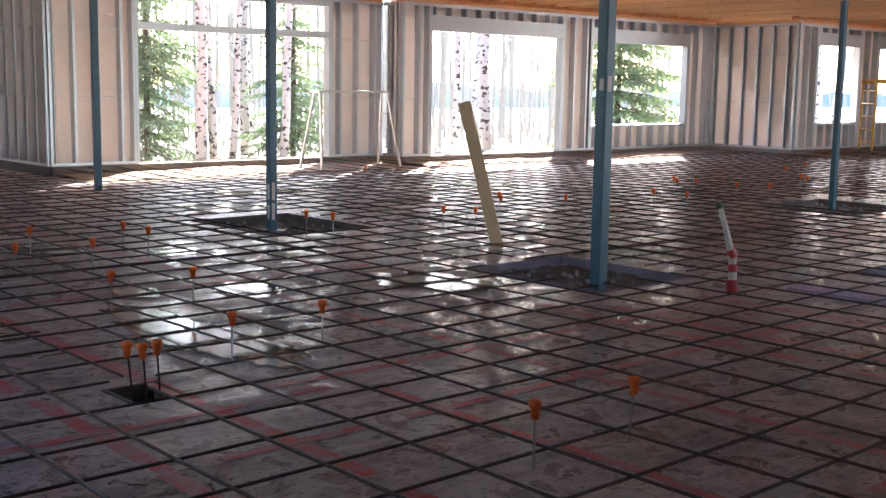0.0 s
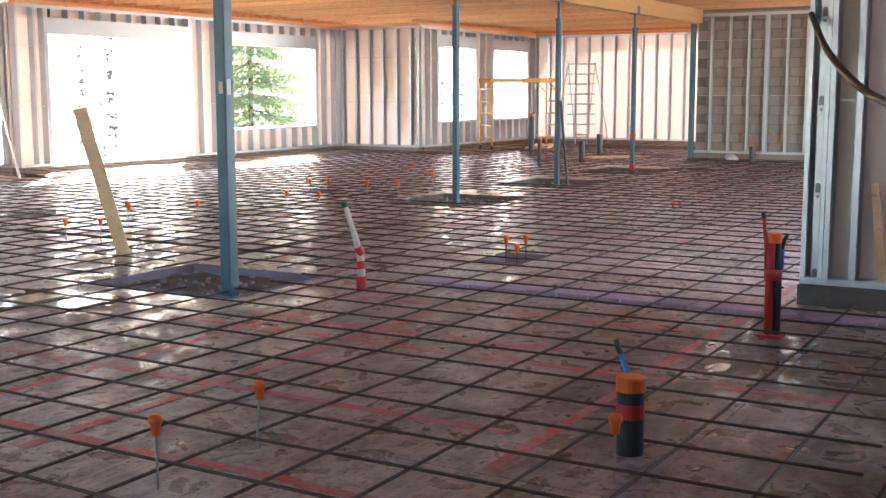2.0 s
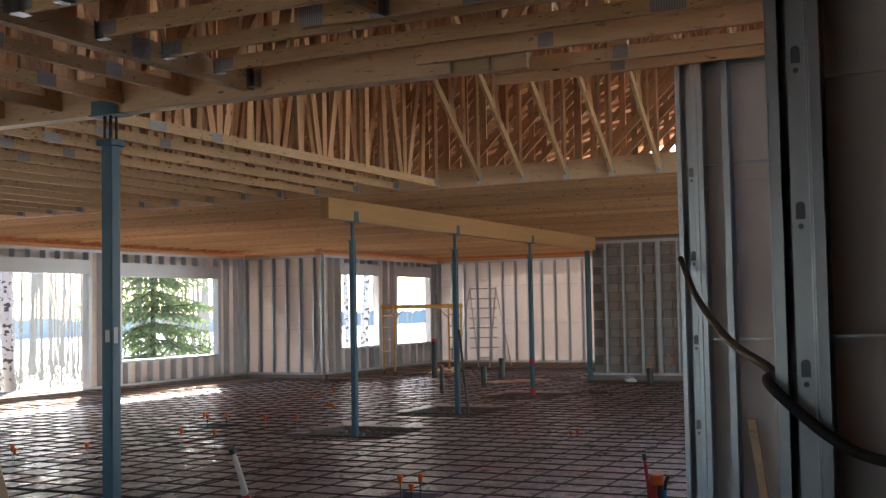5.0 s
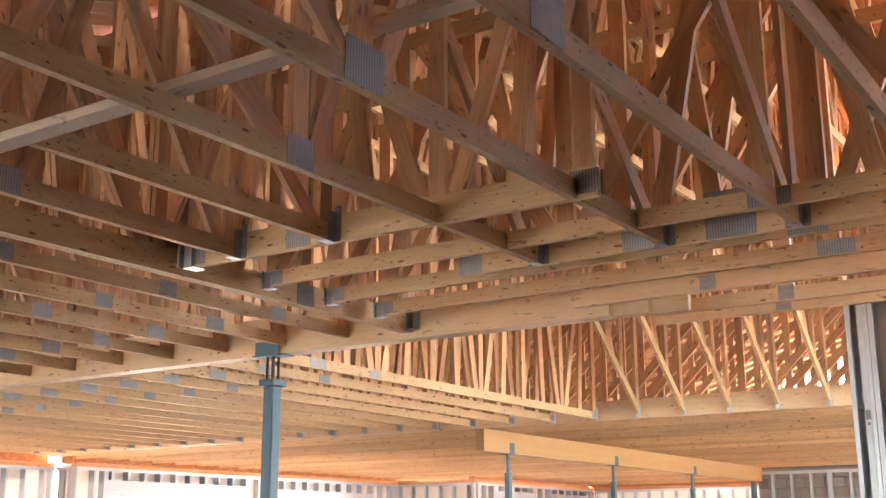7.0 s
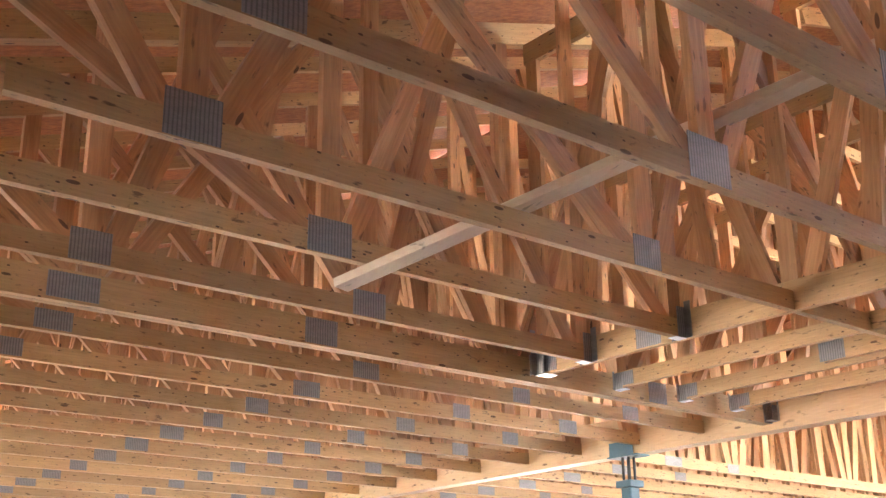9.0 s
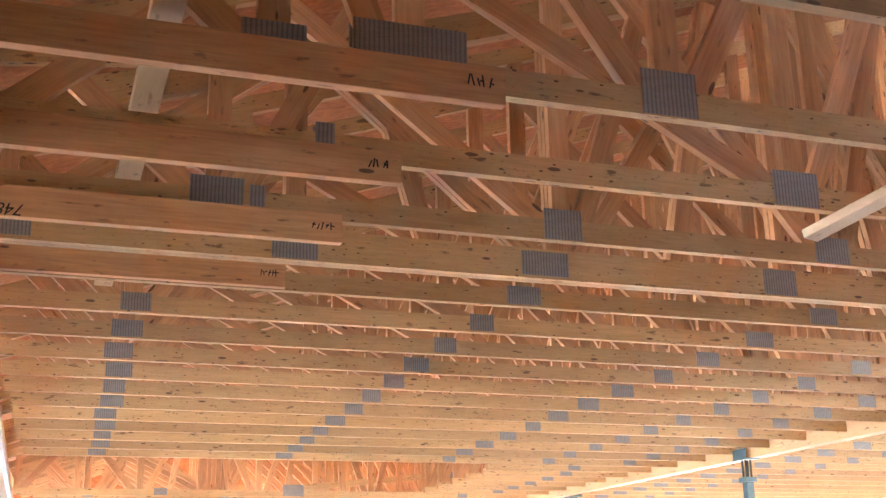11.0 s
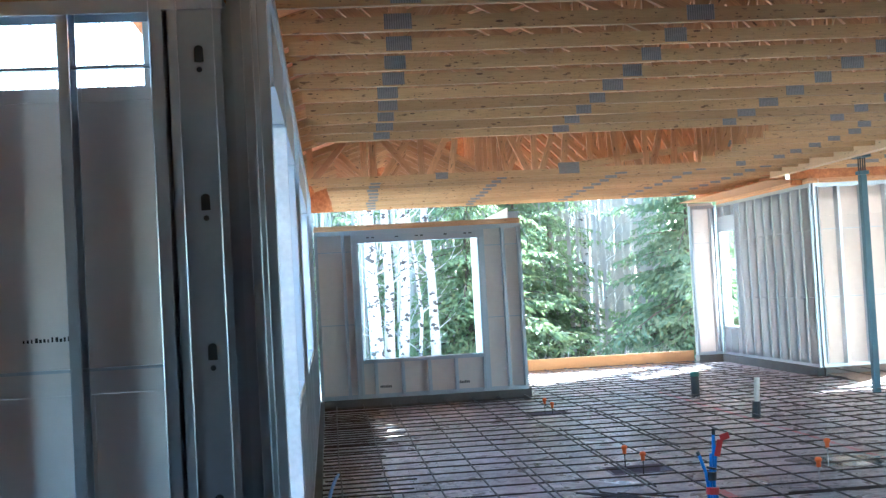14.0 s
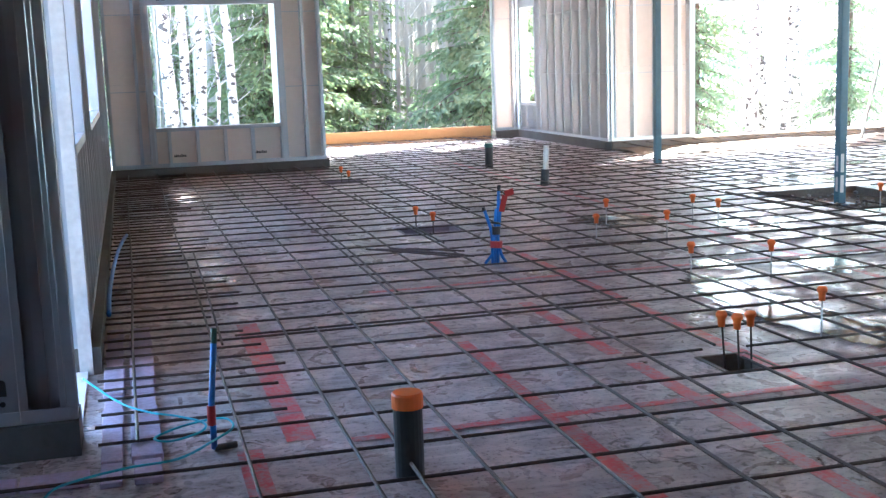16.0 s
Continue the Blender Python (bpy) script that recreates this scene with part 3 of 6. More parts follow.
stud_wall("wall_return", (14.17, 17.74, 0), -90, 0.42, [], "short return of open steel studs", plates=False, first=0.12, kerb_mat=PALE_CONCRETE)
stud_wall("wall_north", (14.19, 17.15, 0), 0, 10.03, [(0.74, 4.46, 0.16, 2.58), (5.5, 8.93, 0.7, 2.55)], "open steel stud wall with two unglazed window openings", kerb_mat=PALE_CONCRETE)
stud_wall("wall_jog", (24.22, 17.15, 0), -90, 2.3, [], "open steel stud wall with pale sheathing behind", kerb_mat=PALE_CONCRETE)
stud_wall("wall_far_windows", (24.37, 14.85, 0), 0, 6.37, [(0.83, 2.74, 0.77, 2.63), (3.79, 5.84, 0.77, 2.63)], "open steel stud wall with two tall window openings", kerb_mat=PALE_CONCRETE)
# opening out of sight behind the block wall, added to light the far bay
stud_wall("wall_end", (30.74, 14.85, 0), -90, 13.0, [(5.9, 12.4, 0.02, 2.95)], "steel stud end wall with brightened sheathing and an unseen added opening", board=BRIGHT_END_BOARD, kerb_mat=PALE_CONCRETE)
# wing with the large doorway
stud_wall("wall_wing", (7.39, 22.19, 0), -90, 4.44, [(0.12, 0.9, 0.7, 2.55)], "open steel stud wall running out to the doorway")
stud_wall("wall_wing_end", (6.86, 22.2, 0), 0, 0.52, [], "short end of a steel stud wall", plates=False)
window_wall = stud_wall("wall_window", (-0.55, 17.35, 0), 0, 3.14, [(0.65, 2.47, 0.72, 2.48)], "steel stud wall with one square window opening", top=2.67, header=0.12)
stud_wall("wall_window_return", (2.60, 17.52, 0), 90, 4.7, [], "steel stud wall beside the wide opening", top=2.86, plates=False)
# black dashes stand for the shade inside the header's slots
for u in (0.78, 0.86, 1.22, 1.52, 1.60, 1.96, 2.26, 2.34):
    bm = bmesh.new()
    box(bm, u, u + 0.045, -0.0135, -0.0118, 2.545, 2.562)
    part("header_slot", bm, BLACK, window_wall, "dark punched slot")
for u, z in ((0.89, 0.275), (2.08, 0.272)):
    bm = bmesh.new()
    for k in range(7):
        box(bm, u + 0.026 * k, u + 0.026 * k + 0.018, 0.1532, 0.1549, z, z + 0.035 + 0.008 * (k % 3 == 1))
    part("print_marks", bm, INK, window_wall, "small dark print on the board")
# left exterior wall
stud_wall("wall_west", (-0.57, 4.96, 0), 90, 12.41, [(0.02, 1.09, 0.02, 2.62), (1.51, 2.96, 1.15, 2.62), (4.36, 7.6, 1.15, 2.62)], "steel stud wall with bright openings and an open strip on top", top=3.17, plates=True, skip_board=[(0.0, 12.41, 2.66, 3.25)])

# wall that comes out beside the camera, with gypsum board behind its studs and a slot under the plates
near_wall = stud_wall("wall_near", (-3.8, 4.8, 0), 0, 2.80, [], "dark steel stud wall backed with grey board", top=2.97, plates=False, board=BOARD_GREY, skip_board=[(0.0, 2.70, 2.64, 2.96)], bridging=(1.46, 2.70), first=0.35, kerb_out=0.05)
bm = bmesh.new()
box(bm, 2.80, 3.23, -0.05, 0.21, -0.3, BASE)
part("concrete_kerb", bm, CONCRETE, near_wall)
bm = bmesh.new()
box(bm, 2.80, 3.225, -0.004, 0.154, BASE + 0.001, BASE + 0.005)
box(bm, 2.80, 3.225, -0.016, -0.0125, BASE + 0.001, BASE + 0.055)
part("bottom_track", bm, GALV, near_wall)
bm = bmesh.new()
box(bm, 2.80, 3.05, -0.016, -0.0125, 2.915, 2.97)
box(bm, 2.80, 3.05, -0.0125, 0.15, 2.966, 2.97)
part("top_track", bm, GALV, near_wall)
# flanges and returned lips of the corner studs: u0, u1, depth of the face, lip at the left, lip at the right
for u0, u1, y, lips in ((2.752, 2.803, -0.010, (0,)), (2.826, 2.862, -0.011, (1,)), (3.008, 3.040, -0.011, (0,)), (3.072, 3.118, 0.095, (1,)), (3.122, 3.160, 0.055, (1,)), (3.164, 3.184, 0.02, (1,)), (3.192, 3.2285, -0.011, (0, 1))):
    bm = bmesh.new()
    box(bm, u0, u1, y, y + 0.003, BASE + 0.006, 2.965 if u0 < 3.05 else 3.26)
    for k in lips:
        e = u1 if k else u0
        box(bm, e - 0.0025, e + 0.0005, y - 0.006, y, BASE + 0.006, 2.965 if u0 < 3.05 else 3.26)
    box(bm, u0, u0 + 0.003, y + 0.003, 0.14, BASE + 0.006, 2.965 if u0 < 3.05 else 3.26)
    part("corner_stud", bm, GALV, near_wall)
for u, y in ((2.752, -0.0175), (2.862, -0.0185), (3.008, -0.0185), (3.118, 0.0875), (3.16, 0.0475), (3.184, 0.0125), (3.2285, -0.0185)):
    bm = bmesh.new()
    tube(bm, [(u, y, BASE + 0.008), (u, y, 2.96 if u < 3.05 else 3.25)], 0.0026, 8)
    part("rolled_lip", bm, GLINT_STEEL, near_wall)
bm = bmesh.new()
box(bm, 2.862, 3.008, 0.0, 0.003, BASE + 0.006, 2.965)
slotted = part("slotted_web", bm, GALV, near_wall, "wide stud web with punched service slots")
bm = bmesh.new()
box(bm, 2.78, 3.225, 0.1505, 0.154, BASE + 0.006, 3.13)
part("back_plate", bm, GALV, near_wall)
# holes and slots are black plates painting the shade within
for z in (0.26, 0.87, 1.48, 2.09, 2.70):
    bm = bmesh.new()
    tube(bm, [(2.945, 0.0002, z - 0.032), (2.945, -0.0014, z - 0.032)], 0.0115, 14)
    part("service_hole", bm, BLACK, slotted, "round punched hole")
    bm = bmesh.new()
    pts_ = [(2.945 + 0.0185 * math.cos(q), z + (0.05 if math.sin(q) > 0 else 0.002) + 0.0185 * max(0, math.sin(q))) for q in [k * math.pi / 8 for k in range(9)]] + [(2.9265, z), (2.9635, z)]
    f = [bm.verts.new((x, -0.0014, zz)) for x, zz in pts_]
    g = [bm.verts.new((x, 0.0002, zz)) for x, zz in pts_]
    bm.faces.new(f)
    for i in range(len(f)):
        bm.faces.new((f[i], f[(i + 1) % len(f)], g[(i + 1) % len(f)], g[i]))
    part("service_slot", bm, BLACK, slotted, "dark rounded slot")
bm = bmesh.new()
rnd_print = random.Random(4)
for k in range(13):
    box(bm, 2.16 + 0.0165 * k, 2.16 + 0.0165 * k + rnd_print.uniform(0.006, 0.012), 0.1535, 0.1548, 1.585, 1.585 + rnd_print.uniform(0.012, 0.022))
part("print_marks", bm, INK, near_wall, "small dark print on the board")
for a, b, z, mat in ((0.0, 2.60, 2.974, WOOD), (2.606, 3.055, 2.974, WOOD), (0.0, 3.06, 3.014, WOOD_Y)):
    bm = bmesh.new()
    box(bm, a, b, -0.004, 0.14, z, z + 0.038)
    part("top_plate", bevelled(bm, 0.003), mat, near_wall)

# partitions on the other side
partition = stud_wall("wall_partition", (4.68, 0.55, 0), -90, 3.4, [], "steel stud partition with grey board behind", top=3.0, board=BOARD_GREY, first=0.9, plates=False, bridging=(1.55,), board_rows=(2.44,))
partition_far = stud_wall("wall_partition_far", (8.35, 1.845, 0), -90, 3.2, [], "steel stud partition with pale grey board", top=3.5, board=BOARD_GREY, plates=False, first=1.1, bridging=(1.43, 2.7), board_rows=(2.44,))



def partition_end(wall, top, faces, slots, screws):
    """The built-up end of a partition: flanges in the wall's face with rolled lips, webs running through, and a recessed web with punched slots.
    faces: u0, u1, depth of the face, side of the web (0 left, 1 right)."""
    z0, z1 = BASE + 0.007, top - 0.007
    for u0, u1, y, right in faces:
        bm = bmesh.new()
        box(bm, u0, u1, y, y + 0.003, z0, z1)
        e = u1 - 0.003 if right else u0
        box(bm, e, e + 0.003, y + 0.003, 0.146, z0, z1)
        o = u0 if right else u1 - 0.003
        box(bm, o, o + 0.003, y + 0.003, y + 0.018, z0, z1)
        end_stud = part("end_stud", bm, GALV, wall)
        bm = bmesh.new()
        tube(bm, [(u0 + 0.002, y - 0.0005, z0), (u0 + 0.002, y - 0.0005, z1)], 0.0022, 8)
        part("rolled_lip", bm, GLINT_STEEL, end_stud)
    u0, u1, y, zs = slots
    bm = bmesh.new()
    box(bm, u0, u1, y, y + 0.003, z0, z1)
    box(bm, u0, u0 + 0.003, y + 0.003, 0.146, z0, z1)
    web = part("slotted_web", bm, GALV, wall, "stud web with punched service slots")
    # slots are plates laid on the web, coloured like the shade inside
    for z in zs:
        c, r = (u0 + u1) / 2, 0.018
        outline = [(c + r * math.cos(q), z + 0.05 + r * math.sin(q)) for q in [k * math.pi / 8 for k in range(9)]] + [(c - r, z), (c + r, z)]
        bm = bmesh.new()
        front, back = [[bm.verts.new((x, d, zz)) for x, zz in outline] for d in (y - 0.0014, y + 0.0002)]
        bm.faces.new(front)
        for i in range(len(front)):
            j = (i + 1) % len(front)
            bm.faces.new((front[i], front[j], back[j], back[i]))
        part("service_slot", bm, SLOT_SHADE_STEEL, web, "dark rounded slot")
        bm = bmesh.new()
        tube(bm, [(c, y + 0.0002, z - 0.028), (c, y - 0.0014, z - 0.028)], 0.011, 12)
        part("service_hole", bm, SLOT_SHADE_STEEL, web, "round punched hole")
    bm = bmesh.new()
    box(bm, 0.004, faces[-1][1], 0.147, 0.1495, z0, z1)
    part("back_plate", bm, GALV, wall)
    for u in screws:
        bm = bmesh.new()
        tube(bm, [(u, -0.003, BASE + 0.028), (u, -0.0075, BASE + 0.028)], 0.0055, 10)
        part("screw", bm, GLINT_STEEL, wall)


partition_end(partition, 3.0, ((0.0, 0.047, 0.0, 0), (0.148, 0.156, 0.012, 0), (0.160, 0.204, 0.0, 0)), (0.078, 0.146, 0.022, (0.18, 0.79, 1.40, 2.01, 2.62)), (0.024, 0.135, 0.18, 0.55, 0.92))
partition_end(partition_far, 3.5, ((0.0, 0.032, 0.0, 0), (0.118, 0.150, 0.006, 0), (0.154, 0.192, 0.0, 0)), (0.066, 0.116, 0.05, (0.18, 0.79, 1.40, 2.01, 2.62)), (0.02, 0.13, 0.17, 0.36, 0.75))
stud(partition_far, 0.333, 0.146, 3.494, "stud")

# block wall with studs in front
block_wall = stud_wall("wall_block", (24.6, 8.0, 0), -90, 9.0, [], "grey concrete block wall behind sparse steel studs", board=None, depth=0.09, top=3.15, base=0.17, bridging=(2.58, 1.40), plates=False, first=0.31, kerb_mat=PALE_CONCRETE)
stud(block_wall, 1.53, 0.176, 3.144, "stud", True, depth=0.09)
bm = bmesh.new()
box(bm, 0, 9.0, 0.125, 0.3, -0.3, 3.3)
part("mortar_bed", bm, MORTAR, block_wall)
bm = bmesh.new()
box(bm, 0.005, 0.395, 0.112, 0.13, 0.005, 0.195)
block_me = mesh("block", bevelled(bm, 0.004), BLOCK)
for r in range(17):
    for k in range(9):
        shared("block", block_me, block_wall, Matrix.Translation((0.4 * k + (0.2 if r % 2 else 0.0), 0, -0.2 + 0.2 * r)))
bm = bmesh.new()
for r in range(17):
    for k in range(9, 22):
        x = 0.4 * k + (0.2 if r % 2 else 0.0)
        box(bm, x + 0.005, x + 0.395, 0.112, 0.13, -0.195 + 0.2 * r, -0.005 + 0.2 * r)
tagged(part("block_courses", bm, BLOCK, block_wall), kind="stuff")

bm = bmesh.new()
for u, z, w, h in ((1.24, 0.40, 0.16, 0.36), (1.78, 0.50, 0.17, 0.38)):
    for a in (-1, 1):
        slab(bm, (u - a * w, 0.1095, z - h / 2), (u + a * w, 0.1095, z + h / 2), (1, 0, 0), (0, 1, 0), 0.05, 0.003)
slab(bm, (2.03, 0.1095, 0.42), (2.02, 0.1095, 0.78), (1, 0, 0), (0, 1, 0), 0.05, 0.003)
part("spray_marks", bm, FADED_ORANGE, block_wall, "faded orange sprayed crosses")

# unseen walls that close the place behind the camera; openings added to light it
stud_wall("wall_south", (33.0, -3.0, 0), 180, 37.0, [(0.6, 5.9, 0.02, 2.95), (6.3, 11.9, 0.02, 2.95), (12.3, 17.9, 0.02, 2.95), (18.3, 23.4, 0.02, 2.95)], "unseen steel stud wall with wide openings added for light", board=UNSEEN_DARK_BOARD)
stud_wall("wall_behind", (-3.8, -3.0, 0), 90, 7.7, [(5.5, 6.4, 1.0, 2.3)], "unseen steel stud wall with one opening added for light", board=UNSEEN_DARK_BOARD)
film = thing("white_film", "white film folded over the opening's edge and sill", "film")
bm = bmesh.new()
box(bm, -0.62, -0.553, 6.04, 6.06, 0.0, 2.6)
part("edge_strip", bm, WHITE_PAINT, film)
bm = bmesh.new()
box(bm, -0.70, -0.58, 4.95, 6.04, -0.05, 0.02)
part("sill_strip", bm, WHITE_PAINT, film)

# plywood form board across the wide doorway
form = thing("form_board", "orange-brown plywood form board across the doorway", "form board")
bm = bmesh.new()
box(bm, 2.85, 6.7, 22.0, 22.03, -0.05, 0.26)
part("board", bevelled(bm, 0.003), PLY, form)
for x in (3.4, 4.7, 6.0):
    bm = bmesh.new()
    slab(bm, (x, 22.05, 0.15), (x, 22.45, -0.4), (1, 0, 0), (0, 0.6, 0.8), 0.04, 0.09)
    part("stake", bm, PLY, form)


# ---- roof ----
MEMBER_COUNT = [0]


def member(parent, p, q, w=0.038, d=0.089, name="web", mat=None):
    """A plank in the local x-z plane; sawn a little thinner where it crosses others."""
    if name not in ("bottom_chord", "top_chord"):
        MEMBER_COUNT[0] += 1
        w -= 0.0008 + 0.0008 * (MEMBER_COUNT[0] % 7)
    p, q = Vector((p[0], 0, p[1])), Vector((q[0], 0, q[1]))
    length = (q - p).length
    bm = bmesh.new()
    box(bm, 0, length, -w / 2, w / 2, -d / 2, d / 2)
    ob = part(name, bm, mat or (CHORD_WOOD if "chord" in name else WOOD), parent)
    ang = math.atan2(q.z - p.z, q.x - p.x)
    ob.matrix_basis = Matrix.Translation(p) @ Matrix.Rotation(-ang, 4, "Y")
    return ob


def gusset(parent, x, z, w=0.18, h=0.11, ang=0.0):
    bm = bmesh.new()
    for y in (-0.0215, 0.0195):
        box(bm, -w / 2, w / 2, y, y + 0.002, -h / 2, h / 2)
    ob = part("gusset_plate", bm, GUSSET, parent)
    ob.matrix_basis = Matrix.Translation((x, 0, z)) @ Matrix.Rotation(-ang, 4, "Y")


def truss(name, label, tops, bottom, panels, group, chord=0.14, webs=True, plates=0.45, tail=0.0, plate_at=(), style="grid"):
    """Local x-z truss: tops is a list of (x, z) along the upper edge, bottom (x0, x1) at z = 0 with its underside at 0."""
    t = thing(name, label, "roof truss", group)
    x0, x1 = bottom
    c = chord / 2

    def top_at(x):
        for (xa, za), (xb, zb) in zip(tops, tops[1:]):
            if xa <= x <= xb:
                return za + (zb - za) * (x - xa) / (xb - xa)
        return tops[-1][1]

    member(t, (x0, c), (x1, c), d=chord, name="bottom_chord")
    for p in plate_at:
        if isinstance(p, tuple):
            gusset(t, p[0], p[2] / 2 + 0.004, p[1], p[2])
        else:
            gusset(t, p + random.uniform(-0.015, 0.015), c + 0.012, random.uniform(0.14, 0.19), chord * 1.05)
    plate_at = [p[0] if isinstance(p, tuple) else p for p in plate_at if not isinstance(p, tuple) or p[1] > 0.13]
    if tail:
        # the chord runs on over the wall, with a low raked chord and a large plate at the splice
        member(t, (x0 - tail, c), (x0 - 0.001, c), d=chord, name="bottom_chord")
        member(t, (x0 - 0.75, chord + 0.05), (x0 + 1.0, chord + 0.27), d=chord, name="raked_chord")
        member(t, (x0 - 0.35, chord), (x0 - 0.35, chord + 0.35), name="web")
        member(t, (x0 - 0.55, chord + 0.35), (x0 + 0.1, chord + 0.05), name="web")
        gusset(t, x0 - 0.71, chord * 0.5 + 0.06, 0.26, 0.22)
        gusset(t, x0 - 0.21, c, 0.16, chord * 0.8)
    for a, b in zip(tops, tops[1:]):
        member(t, a, b, d=chord, name="top_chord")
    n = panels
    step = (x1 - x0) / n
    if style == "fan":
        # uprights and raked webs that meet at the plates
        low = chord * 0.6
        marks = [x0 + 0.06] + [p for p in plate_at if p > x0 + 0.3] + [x1 - 0.06]
        for a, b in zip(marks, marks[1:]):
            member(t, (b, low), (b, top_at(b)), name="web")
            lean = min(0.82 * (b - a), 1.1 * top_at(b))
            member(t, (b - 0.07, low), (b - 0.07 - lean, top_at(b - 0.07 - lean)), name="web")
            if b - a > 1.0:
                member(t, (a + 0.08, low), (a + 0.08 + 0.38 * (b - a), top_at(a + 0.08 + 0.38 * (b - a))), name="web")
        return t
    if style == "rake":
        # uprights and parallel webs at half a right angle
        for k in range(1, n):
            x = x0 + step * k
            h = top_at(x)
            member(t, (x, chord * 0.6), (x, h), name="web")
            run = h
            for _ in range(4):
                run = min(top_at(min(x + run, tops[-1][0])), x1 - x)
            if run > 0.3:
                member(t, (x + 0.05, chord * 0.6), (x + 0.05 + run, top_at(x + 0.05 + run)), name="web")
        return t
    if style == "open":
        return t
    for k in range(n + 1):
        x = x0 + step * k
        xx = min(max(x, x0 + 0.06), x1 - 0.06)
        zt = top_at(xx)
        if zt > chord * 1.6:
            member(t, (xx, chord * 0.6), (xx, zt), name="web")
            if plates and not plate_at and (random.random() < plates or k in (0, n)):
                gusset(t, xx + random.uniform(-0.1, 0.1) * (0 < k < n), c, random.uniform(0.13, 0.24), chord * random.uniform(0.75, 1.0))
        if k < n and webs:
            up = k % 2 == 0
            xa, xb = x + 0.09, x + step - 0.09
            member(t, (xa, chord * 0.6 if up else top_at(xa)), (xb, top_at(xb) if up else chord * 0.6), name="web")
            if top_at(x + step / 2) > 1.1:
                xm, zm_ = x + step / 2, top_at(x + step / 2)
                member(t, (xm, chord * 0.6), (xm + (0.25 if up else -0.25) * step, zm_), name="web")
    return t


SLOPE = 0.333
WING_PLATES = (0.70, 2.56, 4.35, 5.55, 6.55)
# near wing: trusses along x
t_near = truss("roof_truss", "raw spruce roof truss with steel gusset plates", [(-0.35, 0.42), (7.3, 0.42 + 7.65 * SLOPE)], (0.0, 7.33), 7, "wing trusses", chord=0.089, plate_at=WING_PLATES, style="fan")
ys = [5.02 + 0.61 * k for k in range(1, 28) if k not in (12, 18)]
t_first = truss("roof_truss", "raw spruce roof truss running out over the side wall", [(-0.35, 0.42), (7.3, 0.42 + 7.65 * SLOPE)], (0.0, 7.33), 7, "wing trusses", chord=0.089, tail=3.4, plate_at=WING_PLATES, style="fan")
t_first.matrix_basis = pose(-0.6, 5.02, CEIL)
# over the raised ceiling the lower chords start further in
t_short = truss("roof_truss", "raw spruce roof truss with a stepped lower chord", [(-0.35, 0.42), (7.3, 0.42 + 7.65 * SLOPE)], (5.2, 7.33), 2, "wing trusses", chord=0.089, plate_at=(6.3,))
t_short.matrix_basis = pose(-0.6, 12.34, CEIL)
t_step = truss("roof_truss", "raw spruce roof truss with a raked stiffener", [(-0.35, 0.42), (7.3, 0.42 + 7.65 * SLOPE)], (0.0, 7.33), 9, "wing trusses", chord=0.089, plate_at=(1.9, 6.3))
member(t_step, (3.9, 0.13), (6.17, 0.36), d=0.089, name="raked_chord")
gusset(t_step, 3.75, 0.09, 0.3, 0.16)
gusset(t_step, 6.1, 0.34, 0.3, 0.09, 0.1)
t_step.matrix_basis = pose(-0.6, 16.2, CEIL)
kinds = [t_near] + [truss("roof_truss", "raw spruce roof truss with steel gusset plates", [(-0.35, 0.42), (7.3, 0.42 + 7.65 * SLOPE)], (0.0, 7.33), 7, "wing trusses", chord=0.089, plate_at=WING_PLATES, style="fan") for _ in range(3)]
for k, y in enumerate(ys):
    m = pose(-0.6 + 0.025 * (y - 5.6) + random.uniform(-0.01, 0.01), y, CEIL)
    if k < 4:
        kinds[k].matrix_basis = m
    else:
        copy_thing(kinds[(k * 7) % 4] if not 12.2 < y < 16.2 else t_short, m)
double = truss("girder_truss", "double-ply spruce girder truss with a heavy steel hanger", [(-0.35, 0.42), (7.3, 0.42 + 7.65 * SLOPE)], (0.0, 7.33), 6, chord=0.14, group="girder trusses")
double.matrix_basis = pose(-0.55, 4.49, CEIL - 0.018)
copy_thing(double, pose(-0.55, 4.449, CEIL - 0.018))
# trusses hung on the cross girders
HUNG = ((3.95, 5.04, ((0.87, 0.2, 0.13), (1.02, 0.06, 0.11), (2.28, 0.17, 0.13), (3.60, 0.18, 0.12))),
        (3.32, 5.04, ((1.13, 0.065, 0.12), (2.96, 0.2, 0.14))),
        (2.70, 6.05, ((0.84, 0.18, 0.13), (1.23, 0.34, 0.18), (2.06, 0.19, 0.15), (4.06, 0.16, 0.13))),
        (1.98, 6.05, ((1.9, 0.18, 0.15), (3.54, 0.21, 0.16))))
for y, end, plates_at in HUNG:
    t_b = truss("hung_truss", "spruce truss carried by a steel joist hanger", [(0.0, 0.6), (end, 0.6 + end * SLOPE)], (0.0, end), 5, "hung trusses", chord=0.089, tail=3.4, plate_at=plates_at, style="fan")
    t_b.matrix_basis = pose(-0.6, y, CEIL)
for y in (1.30, 0.62, -0.05, -0.7, -1.35, -2.0):
    copy_thing(t_b, pose(-0.6, y, CEIL))
g1 = truss("cross_girder", "double spruce cross girder with gusset plates", [(0, 2.0), (3.0, 2.0)], (0.0, 2.5), 3, "cross girders", chord=0.14)
g1.matrix_basis = pose(4.47, 4.36, CEIL, 0, 0, -90)
g2 = truss("cross_girder", "double spruce cross girder with gusset plates", [(0, 2.2), (6.0, 2.2)], (0.0, 6.0), 6, "cross girders", chord=0.184, plates=0.2)
gusset(g2, 1.57, 0.12, 0.26, 0.24)
g2.matrix_basis = pose(5.48, 3.2, CEIL, 0, 0, -90)
